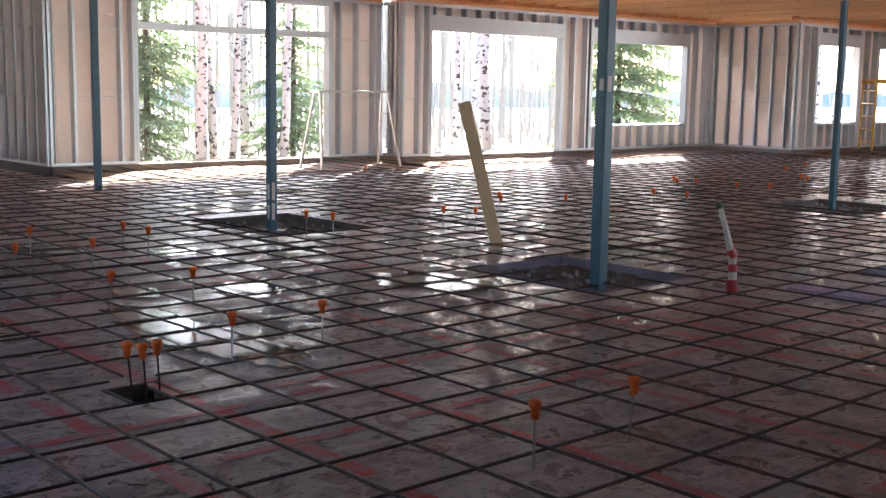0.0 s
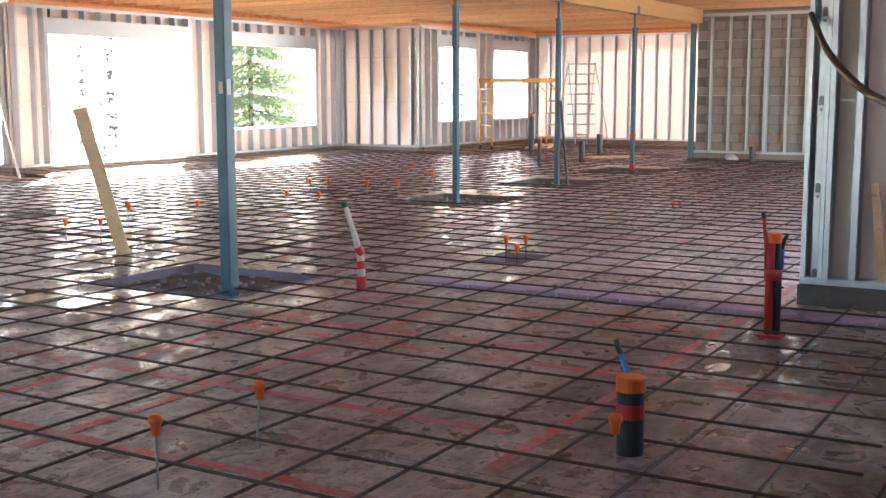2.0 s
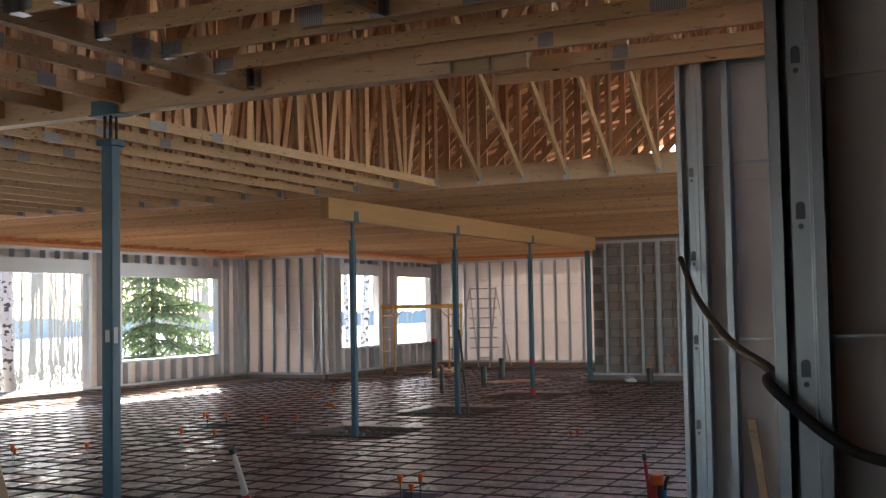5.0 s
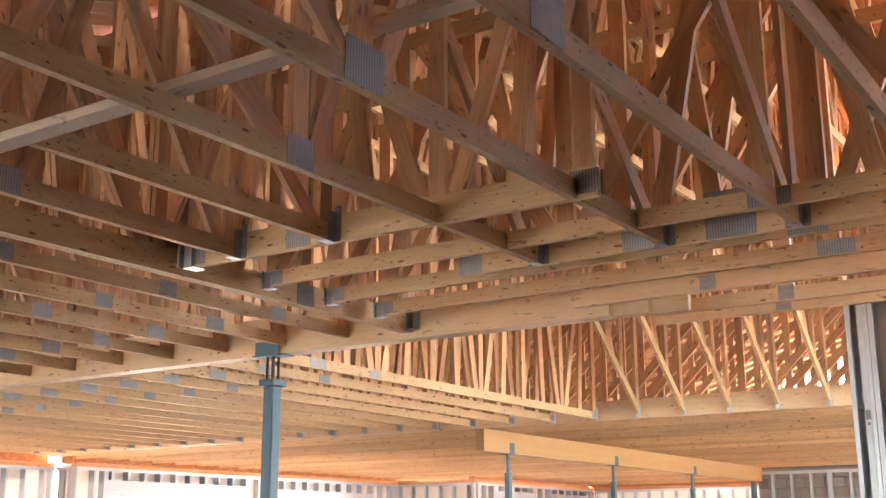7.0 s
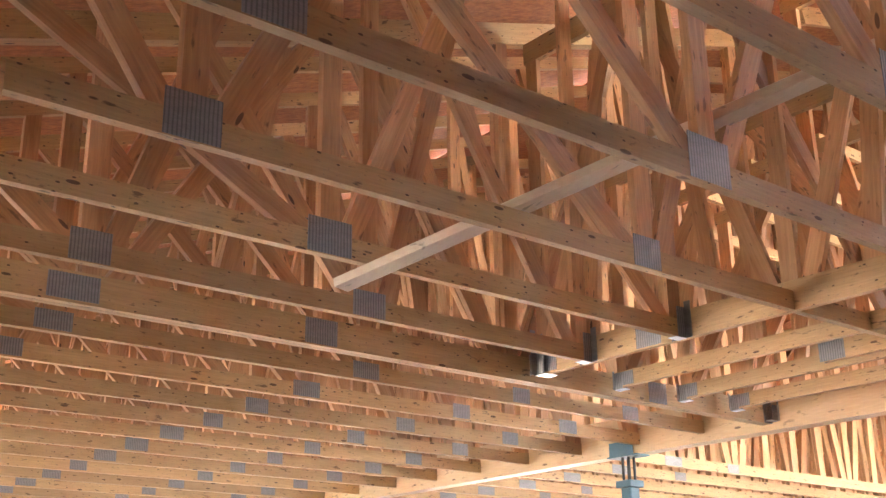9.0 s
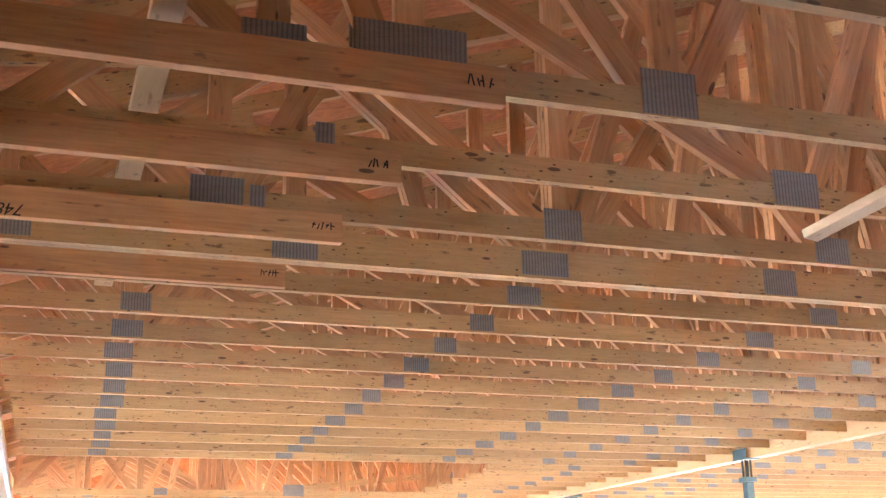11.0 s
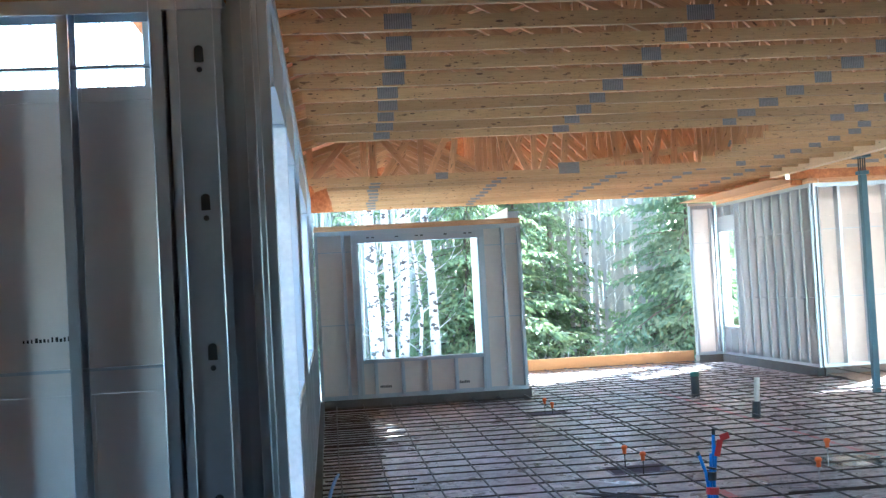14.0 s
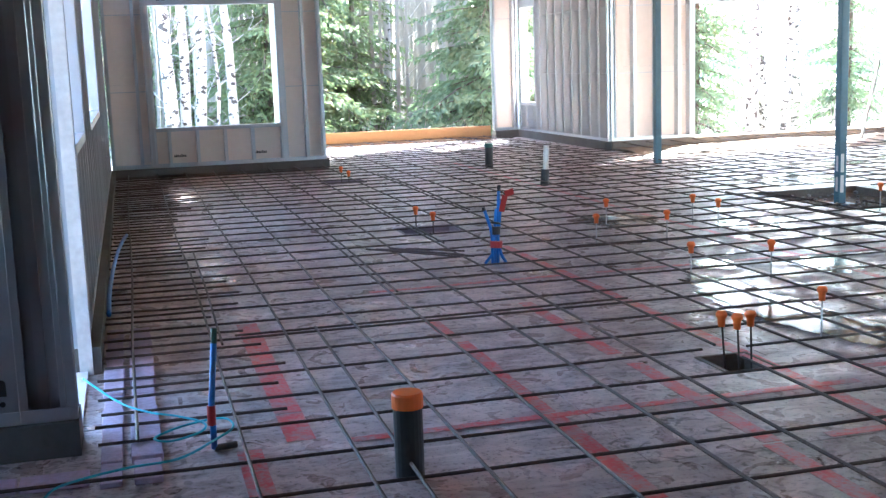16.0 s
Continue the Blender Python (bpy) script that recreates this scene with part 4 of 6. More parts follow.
# light trusses hung on the double truss
t_c = truss("light_truss", "pale spruce truss of small section", [(0, 1.3), (7.0, 1.3)], (0.0, 7.0), 7, "light trusses", chord=0.089, plates=0.2)
t_c.matrix_basis = pose(5.10, 4.34, CEIL + 0.01, 0, 0, -90)
for x in (5.68, 6.20):
    copy_thing(t_c, pose(x, 4.34, CEIL + 0.01, 0, 0, -90))

# beam over the blue columns
beam = thing("column_beam", "built-up spruce beam on blue steel columns", "beam")
for k, dx in enumerate((-0.045, 0.0, 0.045)):
    bm = bmesh.new()
    box(bm, 6.80 + dx - 0.021, 6.80 + dx + 0.021, 2.9 - 0.25 * k, 17.7, 3.21, 3.5)
    part("ply", bm, WOOD_Y, beam)

# single chords that carry on past the end of the beam
for x, y1, z, h, dy in ((6.66, 3.1, 3.27, 0.14, 0.0), (7.12, 2.75, 3.25, 0.089, 0.02), (7.55, 2.92, 3.27, 0.089, 0.0)):
    ch = thing("spliced_chord", "weathered spruce chord running past the end of the column beam", "chord", "spliced chords")
    bm = bmesh.new()
    box(bm, x - 0.019, x + 0.019, -2.9, y1, z, z + h)
    part("plank", bevelled(bm, 0.003), WOOD_Y, ch)
    for y in (y1 - 0.9 + dy, y1 - 2.3):
        bm = bmesh.new()
        box(bm, x - 0.0215, x - 0.0192, y - 0.05, y + 0.05, z + 0.01, z + 0.10)
        part("gusset_plate", bm, GUSSET, ch)
        bm = bmesh.new()
        box(bm, x - 0.019, x + 0.019, y - 0.045, y + 0.045, z + h + 0.001, z + h + 0.9)
        part("web", bm, WOOD_Y, ch)

# middle bay
t_mid = truss("middle_truss", "spruce roof truss spanning to the ledger", [(0.0, 2.95), (3.3, 3.9), (6.45, 2.95)], (0.0, 6.45), 7, "middle trusses", chord=0.089, plates=0.3)
ym = [6.24 + 0.605 * k for k in range(19)]
t_mid.matrix_basis = pose(6.88, ym[0], CEIL)
for y in ym[1:]:
    copy_thing(t_mid, pose(6.88, y, CEIL))


def vault_truss():
    t = thing("vault_truss", "spruce truss with a raked lower chord", "roof truss", "vault trusses")
    member(t, (6.45, 0.07), (4.2, 1.95), d=0.089, name="raked_chord")
    member(t, (4.2, 1.95), (0.0, 1.95), d=0.089, name="bottom_chord")
    for a, b in (((0.0, 2.95), (3.3, 3.9)), ((3.3, 3.9), (6.45, 2.95))):
        member(t, a, b, d=0.14, name="top_chord")
    member(t, (6.40, 0.1), (6.40, 2.95), name="web")
    for a, b in (((5.6, 0.75), (5.6, 3.1)), ((5.6, 0.75), (6.3, 2.9)), ((4.8, 1.45), (4.8, 3.3)), ((4.8, 1.45), (5.5, 3.1)), ((3.6, 1.98), (4.1, 3.6)), ((2.4, 1.98), (3.2, 3.8)), ((1.2, 1.98), (1.2, 3.2)), ((5.98, 0.42), (5.98, 3.0)), ((5.2, 1.1), (5.95, 2.98)), ((5.2, 1.1), (5.2, 3.2)), ((4.4, 1.8), (5.15, 3.2)), ((4.4, 1.8), (4.4, 3.45)), ((5.75, 0.62), (5.0, 3.2)), ((4.95, 1.3), (4.3, 3.5)), ((3.0, 1.98), (3.5, 3.75)), ((3.0, 1.98), (2.5, 3.6)), ((1.8, 1.98), (2.3, 3.5)), ((0.6, 1.98), (1.1, 3.2))):
        member(t, a, b, name="web")
    return t


t_v = vault_truss()
yv = [5.65 - 0.58 * k for k in range(15)]
t_v.matrix_basis = pose(6.88, yv[0], CEIL)
for y in yv[1:]:
    copy_thing(t_v, pose(6.88, y, CEIL))
ledger = thing("ledger_girder", "two-ply spruce ledger girder with joist hangers", "beam")
for dx in (0.0, 0.042):
    bm = bmesh.new()
    box(bm, 13.35 + dx, 13.39 + dx, -2.9, 17.1, 3.25, 3.49)
    part("ply", bm, WOOD_Y, ledger)
bm = bmesh.new()
box(bm, -0.032, 0.0, -0.026, 0.026, -0.006, 0.16)
hanger_me = mesh("joist_hanger", bm, GALV)
for y in yv + ym:
    shared("joist_hanger", hanger_me, ledger, Matrix.Translation((13.348, y, 3.262)))

# far bay: trusses along y over the glued beam
t_far = truss("far_truss", "spruce roof truss seen from below", [(-0.3, 0.4), (10.2, 3.5), (20.8, 0.3)], (0.0, 20.1), 11, "far trusses", chord=0.089, plates=0.0, style="rake")
# webs left out on purpose so daylight from the open end shows
t_open = truss("far_truss", "spruce roof truss with webs left out to let daylight through", [(-0.3, 0.4), (10.2, 3.5), (20.8, 0.3)], (0.0, 20.1), 11, "far trusses", chord=0.089, plates=0.0, style="open")
t_far.matrix_basis = pose(13.6, 17.2, 3.235, 0, 0, -90)
for k in range(1, 30):
    m = pose(13.6 + 0.61 * k, 17.2 + random.uniform(-0.02, 0.02), 3.235, 0, 0, -90)
    if k == 9:
        t_open.matrix_basis = m
    else:
        copy_thing(t_far if k < 9 else t_open, m)
end_truss = truss("gable_truss", "spruce gable truss with close upright studs", [(-0.3, 0.4), (10.2, 3.5), (20.8, 0.3)], (0.0, 20.1), 44, "far trusses", chord=0.089, plates=0.0, webs=False)
end_truss.matrix_basis = pose(31.5, 17.2, 3.235, 0, 0, -90)
glulam = thing("glulam_beam", "honey-coloured glued laminated beam on jack posts", "beam")
for k in range(7):
    bm = bmesh.new()
    box(bm, 13.27, 24.55, 7.92 - 0.066, 7.92 + 0.066, 2.945 + 0.041 * k, 2.945 + 0.041 * k + 0.0405)
    part("lamella", bm, GLULAM, glulam)

# roof sheathing
roof = thing("roof_deck", "orange-brown strand board roof sheathing", "roof", kind="structure")


def deck(corners, nu, nv, bare=()):
    a, b, c, d = (Vector(p) for p in corners)
    nrm = (b - a).cross(d - a).normalized() * 0.012
    for i in range(nu):
        for j in range(nv):
            if (i, j) in bare:
                continue
            p = []
            for u, v in ((i, j), (i + 1, j), (i + 1, j + 1), (i, j + 1)):
                fu, fv = u / nu, v / nv
                p.append(a.lerp(b, fu).lerp(d.lerp(c, fu), fv))
            mid = sum(p, Vector()) / 4
            p = [mid + (q - mid) * 0.9995 for q in p]
            bm = bmesh.new()
            lo, hi = [bm.verts.new(q) for q in p], [bm.verts.new(q + nrm) for q in p]
            bm.faces.new(lo)
            bm.faces.new(hi)
            for k in range(4):
                bm.faces.new((lo[k], lo[(k + 1) % 4], hi[(k + 1) % 4], hi[k]))
            part("deck_panel", bm, OSB, roof)


zr = CEIL + 0.42 + 0.075
deck([(-1.6, -3.2, zr - 1.0 * SLOPE + 0.2), (7.1, -3.2, zr + 7.7 * SLOPE + 0.2), (7.1, 22.6, zr + 7.7 * SLOPE + 0.2), (-1.6, 22.6, zr - 1.0 * SLOPE + 0.2)], 4, 11)
zm = CEIL + 2.95 + 0.08
deck([(6.4, -3.2, zm - 0.1), (10.18, -3.2, zm + 1.0), (10.18, 18.5, zm + 1.0), (6.4, 18.5, zm - 0.1)], 2, 9)
deck([(10.18, -3.2, zm + 1.0), (14.2, -3.2, zm - 0.2), (14.2, 18.5, zm - 0.2), (10.18, 18.5, zm + 1.0)], 2, 9)
zf = 3.235 + 0.08
deck([(13.0, 18.0, zf + 0.3), (13.0, 7.0, zf + 3.5), (33.0, 7.0, zf + 3.5), (33.0, 18.0, zf + 0.3)], 5, 8)
deck([(13.0, 7.0, zf + 3.5), (13.0, -3.6, zf + 0.3), (33.0, -3.6, zf + 0.3), (33.0, 7.0, zf + 3.5)], 5, 8)


def gable(name_points, axis, at, thick=0.012):
    """A strand board gable: a flat polygon in the plane axis = at."""
    bm = bmesh.new()
    lo = [bm.verts.new((at, a, z) if axis == "x" else (a, at, z)) for a, z in name_points]
    hi = [bm.verts.new((at + thick, a, z) if axis == "x" else (a, at + thick, z)) for a, z in name_points]
    bm.faces.new(lo)
    bm.faces.new(hi)
    k = len(lo)
    for i in range(k):
        bm.faces.new((lo[i], lo[(i + 1) % k], hi[(i + 1) % k], hi[i]))
    part("gable_board", bm, OSB, roof)


gable([(-1.5, 3.34), (6.9, 3.34), (6.9, 6.5), (-1.5, 3.7)], "y", 22.55)
# unseen south gable, added to keep light off the near trusses
gable([(-4.1, 3.2), (6.9, 3.2), (6.9, 6.5), (-1.5, 3.7), (-4.1, 3.42)], "y", -3.15)
gable([(-4.1, 3.06), (-0.73, 3.06), (-0.73, 3.9), (-4.1, 3.5)], "y", 5.06)
deck([(-4.2, -3.2, 3.40), (-1.6, -3.2, zr - 0.14), (-1.6, 4.95, zr - 0.14), (-4.2, 4.95, 3.40)], 2, 4)
gable([(6.8, 3.3), (14.0, 3.3), (14.0, 6.2), (10.2, 7.3), (6.8, 6.3)], "y", 18.3)
gable([(18.4, 3.5), (18.4, 6.4), (8.0, 6.4)], "x", 13.95)
# gable added to block sun passing under the roof above the wing wall
gable([(18.0, 3.2), (22.56, 3.2), (22.56, 6.36), (18.0, 6.36)], "x", 7.11)
for args in ((-0.78, -0.76, 4.8, 22.5, 3.28, 3.85), (-4.1, -4.08, -3.1, 4.8, 2.95, 3.4), (14.0, 24.9, 17.34, 17.36, 3.15, 3.8), (24.3, 30.8, 15.05, 15.07, 3.15, 4.4), (30.93, 30.95, 1.6, 15.05, 3.1, 4.4), (24.9, 33, 17.34, 17.36, 3.15, 3.8), (7.2, 14.2, 18.0, 18.02, 3.1, 3.6)):
    bm = bmesh.new()
    box(bm, *args)
    part("blocking_board", bm, OSB, roof)
bm = bmesh.new()
box(bm, 6.75, 7.5, 17.9, 22.5, 3.185, 3.197)
part("soffit_board", bm, PLY, roof)
brace = thing("brace_plank", "pale spruce plank slanting over one chord and under the next", "plank")
bm = bmesh.new()
pa, pb = Vector((2.515, 3.455, 3.217)), Vector((3.14, 1.66, 3.60))
pb = pa + (pb - pa) * 1.75
ax = (pb - pa).normalized()
sd = ax.cross(Vector((0, 0, 1))).normalized()
slab(bm, pa, pb, sd, sd.cross(ax), 0.089, 0.038)
part("plank", bevelled(bm, 0.003), PALE_WOOD, brace)


def joist_hanger(x, y, rz, h=0.17, w=0.05, flange=0.018, label="dark galvanised steel joist hanger"):
    """Carries a timber that comes along local -x to x = 0."""
    t = thing("joist_hanger", label, "hanger", "joist hangers", at=pose(x, y, CEIL, 0, 0, rz))
    for s in (-1, 1):
        bm = bmesh.new()
        box(bm, -0.06, 0.0, s * w / 2 - 0.0015, s * w / 2 + 0.0015, -0.004, h)
        box(bm, -0.004, 0.0, s * (w / 2 + flange + 0.002) - flange, s * (w / 2 + flange + 0.002) + flange, -0.004, h + 0.03)
        part("strap", bm, GUSSET, t)
    bm = bmesh.new()
    box(bm, -0.075, 0.0, -w / 2 - 0.002, w / 2 + 0.002, -0.007, -0.003)
    part("seat", bm, GALV, t, "bright galvanised seat")
    return t


for x, y, rz, h, w in ((4.445, 3.95, 0, 0.15, 0.05), (4.445, 3.32, 0, 0.15, 0.05), (4.47, 4.33, 90, 0.22, 0.09), (5.455, 2.70, 0, 0.16, 0.05), (5.455, 1.98, 0, 0.16, 0.05), (5.455, 1.30, 0, 0.16, 0.05), (5.455, 0.62, 0, 0.16, 0.05), (5.10, 4.345, 90, 0.075, 0.044), (5.68, 4.345, 90, 0.075, 0.044), (6.20, 4.345, 90, 0.075, 0.044), (6.73, 4.40, 0, 0.10, 0.044)):
    joist_hanger(x, y, rz, h, w, 0.007 if w < 0.045 else 0.018)
rear = thing("brace_plank", "pale spruce plank lying across the truss chords", "plank")
bm = bmesh.new()
box(bm, -0.09, 0.0, 2.4, 5.7, CEIL + 0.125, CEIL + 0.163)
part("plank", bevelled(bm, 0.003), WOOD_Y, rear)


def scribble(parent, x, y, z, w, h, n, seed):
    """Slim pencilled strokes, too small to read."""
    rnd = random.Random(seed)
    bm = bmesh.new()
    for k in range(n):
        a = x + w * (k + rnd.uniform(0.1, 0.4)) / n
        b = a + w / n * rnd.uniform(-0.5, 0.7)
        slab(bm, (a, y, z + rnd.uniform(0, 0.2) * h), (b, y, z + h * rnd.uniform(0.6, 1.0)), (1, 0, 0), (0, 1, 0), 0.005, 0.0012)
        if rnd.random() < 0.6:
            slab(bm, (a, y, z + h * 0.5), (a + w / n * 0.8, y, z + h * rnd.uniform(0.3, 0.7)), (0, 0, 1), (0, 1, 0), 0.005, 0.0012)
    part("pencil_marks", bm, INK, parent)


for y, x0, x1, z0, seed in ((3.93, -3.9, 0.74, -0.10, 1), (3.30, -3.9, 0.78, -0.08, 2), (4.999, -0.6, 0.74, 0.003, 3), (2.68, -3.9, 0.9, -0.05, 5)):
    s = thing("scab_board", "spruce scab board nailed along a truss end with pencil marks", "board", "scab boards")
    bm = bmesh.new()
    box(bm, x0, x1, y - 0.042, y - 0.004, CEIL + z0, CEIL + z0 + 0.115)
    part("board", bevelled(bm, 0.002), WOOD, s)
    scribble(s, x1 - 0.12, y - 0.0432, CEIL + z0 + 0.045, 0.085, 0.04, 5, seed)
    if seed == 1:
        scrawl = bpy.data.curves.new("code_writing", "FONT")
        scrawl.body, scrawl.size, scrawl.extrude, scrawl.shear = "748RR-A-13", 0.062, 0.0004, 0.25
        scrawl.materials.append(INK)
        writing = new("code_writing", scrawl)
        writing.parent = s
        writing.matrix_basis = Matrix.Translation((-0.39, y - 0.0432, CEIL - 0.055)) @ Matrix.Rotation(radians(180), 4, "Y") @ Matrix.Rotation(radians(90), 4, "X")


# ---- columns ----
def square_column(x, y, w, top, label, stickers=()):
    c = thing("steel_column", label, "column", "blue columns", at=pose(x, y, 0))
    bm = bmesh.new()
    box(bm, -w / 2, w / 2, -w / 2, w / 2, -0.06, top - 0.24)
    shaft = part("shaft", bevelled(bm, 0.008), BLUE_STEEL, c)
    bm = bmesh.new()
    box(bm, -w * 0.75, w * 0.75, -w * 0.75, w * 0.75, top - 0.24, top - 0.19)
    part("collar", bevelled(bm, 0.004), BLUE_STEEL, shaft)
    for dx in (-0.03, 0.03):
        for dy in (-0.03, 0.03):
            bm = bmesh.new()
            tube(bm, [(dx, dy, top - 0.19), (dx, dy, top - 0.012)], 0.011, 8)
            part("threaded_rod", bm, BLACK, c)
    bm = bmesh.new()
    box(bm, -0.075, 0.075, -0.15, 0.15, top - 0.012, top - 0.002)
    box(bm, -0.079, -0.074, -0.12, 0.12, top - 0.012, top + 0.1)
    box(bm, 0.074, 0.079, -0.12, 0.12, top - 0.012, top + 0.1)
    part("saddle", bm, BLUE_STEEL, c)
    bm = bmesh.new()
    box(bm, -0.12, 0.12, -0.12, 0.12, -0.075, -0.055)
    part("base_plate", bm, BLUE_STEEL, shaft)
    for z0, z1 in stickers:
        bm = bmesh.new()
        box(bm, -w * 0.3, w * 0.12, -w / 2 - 0.0015, -w / 2 - 0.0002, z0, z1)
        box(bm, -w / 2 - 0.0015, -w / 2 - 0.0002, -w * 0.3, w * 0.1, z0 + 0.01, z1 - 0.02)
        part("sticker", bm, BOARD_GREY, shaft, "pale torn paper sticker")
    return c


square_column(6.78, 5.78, 0.102, 3.21, "blue-grey square steel column in a gravel footing gap", ((1.48, 1.60),))
square_column(6.76, 10.36, 0.09, 3.21, "blue-grey square steel column with pale stickers low down", ((0.06, 0.24), (0.27, 0.46)))
square_column(6.95, 15.0, 0.09, 3.21, "blue-grey square steel column near the window wall")


def jack_post(x, y, top):
    c = thing("jack_post", "blue-grey adjustable steel post under the glued beam", "column", "jack posts", at=pose(x, y, 0))
    bm = bmesh.new()
    box(bm, -0.038, 0.038, -0.038, 0.038, -0.06, top - 0.28)
    shaft = part("shaft", bevelled(bm, 0.006), BLUE_STEEL, c)
    bm = bmesh.new()
    tube(bm, [(0, 0, top - 0.28), (0, 0, top - 0.012)], 0.026, 10)
    inner = part("inner_tube", bm, BLUE_STEEL, c)
    bm = bmesh.new()
    tube(bm, [(0, 0, top - 0.29), (0, 0, top - 0.265)], 0.06, 12)
    part("collar", bm, BLUE_STEEL, shaft)
    bm = bmesh.new()
    box(bm, -0.07, 0.07, -0.09, 0.09, top - 0.012, top - 0.003)
    box(bm, -0.06, 0.06, -0.075, -0.069, top - 0.012, top + 0.14)
    part("saddle", bm, BLUE_STEEL, inner)
    return c


for x in (14.0, 17.35, 20.73):
    jack_post(x, 7.92, 2.945)
end_post = thing("end_post", "blue-grey steel post at the end of the glued beam", "column", at=pose(24.45, 8.02, 0))
bm = bmesh.new()
box(bm, -0.05, 0.05, -0.05, 0.05, -0.05, 2.94)
part("shaft", bevelled(bm, 0.006), BLUE_STEEL, end_post)

# ---- reinforcing grid ----
mat_thing = thing("rebar_mat", "rusty dark reinforcing bars tied in a square grid", "reinforcing mat")


def bar(p, q, r=0.0077, wob=0.012):
    """A bar, broken where it would cross a footing gap."""
    along = 0 if abs(q[0] - p[0]) > abs(q[1] - p[1]) else 1
    c, ends = p[1 - along], [(p[along], q[along])]
    for x, y, a, b in PADS + PITS[:1]:
        mid, half, off, reach = (x, a, y, b) if along == 0 else (y, b, x, a)
        if abs(c - off) < reach:
            ends = [e for s, t in ends for e in ((s, min(t, mid - half + 0.03)), (max(s, mid + half - 0.03), t)) if e[1] - e[0] > 0.1]
    for s, t in ends:
        lay_bar((s, c, p[2]) if along == 0 else (c, s, p[2]), (t, c, p[2]) if along == 0 else (c, t, p[2]), r, wob)


def lay_bar(p, q, r, wob):
    p, q = Vector(p), Vector(q)
    n = max(2, int((q - p).length / 1.6))
    pts = []
    for i in range(n + 1):
        v = p.lerp(q, i / n)
        pts.append(v + Vector((random.uniform(-wob, wob), random.uniform(-wob, wob), random.uniform(-0.004, 0.004))))
    bm = bmesh.new()
    tube(bm, pts, r, 6)
    part("bar", bm, REBAR, mat_thing)


X_LINES = [0.06 + 0.405 * k for k in range(-1, 77)]
Y_LINES = [1.83 + 0.411 * k for k in range(-11, 50)]
for x in X_LINES:
    y1 = 17.25 if x < 2.5 else 22.0 if x < 6.9 else 15.95 if x < 24.2 else 13.3
    if x > 29.4:
        continue
    y0 = -2.9 if x < 4.4 or 5 < x < 8 else 0.7 if x < 5.2 else 2.0 if x < 8.6 else -2.9
    y0 = 4.65 if x < -0.2 else y0
    bar((x, y0, 0.062), (x, y1, 0.062))
for y in Y_LINES:
    x0 = -0.5 if y > 4.7 else -3.0
    x1 = 29.45 if y < 13.2 else 24.0 if y < 15.85 else 7.2 if y < 17.6 else 6.9
    if y > 17.2:
        x0 = 2.75
    if y > 22:
        continue
    if y < 0.6:
        x1 = 4.5
    elif y < 1.9:
        x1 = 8.2
    bar((x0, y + random.uniform(-0.02, 0.02), 0.047), (x1, y + random.uniform(-0.02, 0.02), 0.047))


# lapped second bars, dowels out of the side wall, and a few loose offcuts
for x, y0, y1 in ((0.62, 3.0, 6.4), (1.32, 7.2, 11.0), (2.13, 9.0, 13.0), (0.12, 6.2, 9.5), (5.78, 8.0, 11.0), (2.95, 11.0, 15.0), (8.2, 6.0, 10.0)):
    lay_bar((x, y0, 0.063), (x + 0.03, y1, 0.063), 0.0076, 0.012)
for x0, x1, y in ((0.2, 2.6, 6.43), (7.0, 11.0, 6.81), (3.0, 6.0, 8.45), (10.0, 14.0, 9.26)):
    lay_bar((x0, y, 0.048), (x1, y + 0.02, 0.048), 0.0076, 0.012)
for k in range(30):
    y = 4.9 + 0.411 * k + random.uniform(-0.05, 0.05)
    lay_bar((-0.52, y, 0.05), (-0.52 + random.uniform(0.55, 0.95), y + random.uniform(-0.03, 0.03), 0.05), 0.008, 0.006)
offcuts = thing("loose_bars", "few loose bar offcuts lying across the grid", "reinforcing bar", at=pose(1.75, 8.55, 0))
for dx, dy, a, ln in ((0.0, 0.0, -50, 0.9), (0.06, 0.02, -46, 0.8), (0.14, -0.03, -54, 0.85), (0.2, 0.06, -40, 0.5)):
    bm = bmesh.new()
    c, s_ = math.cos(radians(a)) * ln / 2, math.sin(radians(a)) * ln / 2
    tube(bm, [(dx - c, dy - s_, 0.08), (dx + c, dy + s_, 0.08)], 0.0075, 6)
    part("offcut", bm, REBAR, offcuts)


# ---- capped rods ----
def capped_rod(x, y, h, rod=ROD, lean=(0.0, 0.0), s=0.8):
    h -= 0.03
    t = thing("capped_rod", "thin steel rod with an orange safety cap", "rod", "capped rods", at=pose(x, y, 0))
    bm = bmesh.new()
    tube(bm, [(0, 0, -0.05), (lean[0], lean[1], h)], 0.0065 * s, 8)
    part("rod", bm, rod, t)
    bm = bmesh.new()
    n, prof = 14, [(0.012, h - 0.05), (0.021, h - 0.05), (0.024, h - 0.01), (0.034, h), (0.036, h + 0.012), (0.026, h + 0.026), (0.0, h + 0.03)]
    rings = []
    for r, z in prof:
        if r == 0:
            rings.append([bm.verts.new((lean[0], lean[1], z))])
        else:
            rings.append([bm.verts.new((lean[0] + r * s * math.cos(k * math.tau / n), lean[1] + r * s * math.sin(k * math.tau / n), z)) for k in range(n)])
    for a, b in zip(rings, rings[1:]):
        for k in range(n):
            bm.faces.new((a[k], a[(k + 1) % n], b[0]) if len(b) == 1 else (a[k], a[(k + 1) % n], b[(k + 1) % n], b[k]))
    bm.faces.new(rings[0][::-1])
    part("cap", bm, ORANGE, t, "orange plastic safety cap", smooth=True)
    return t


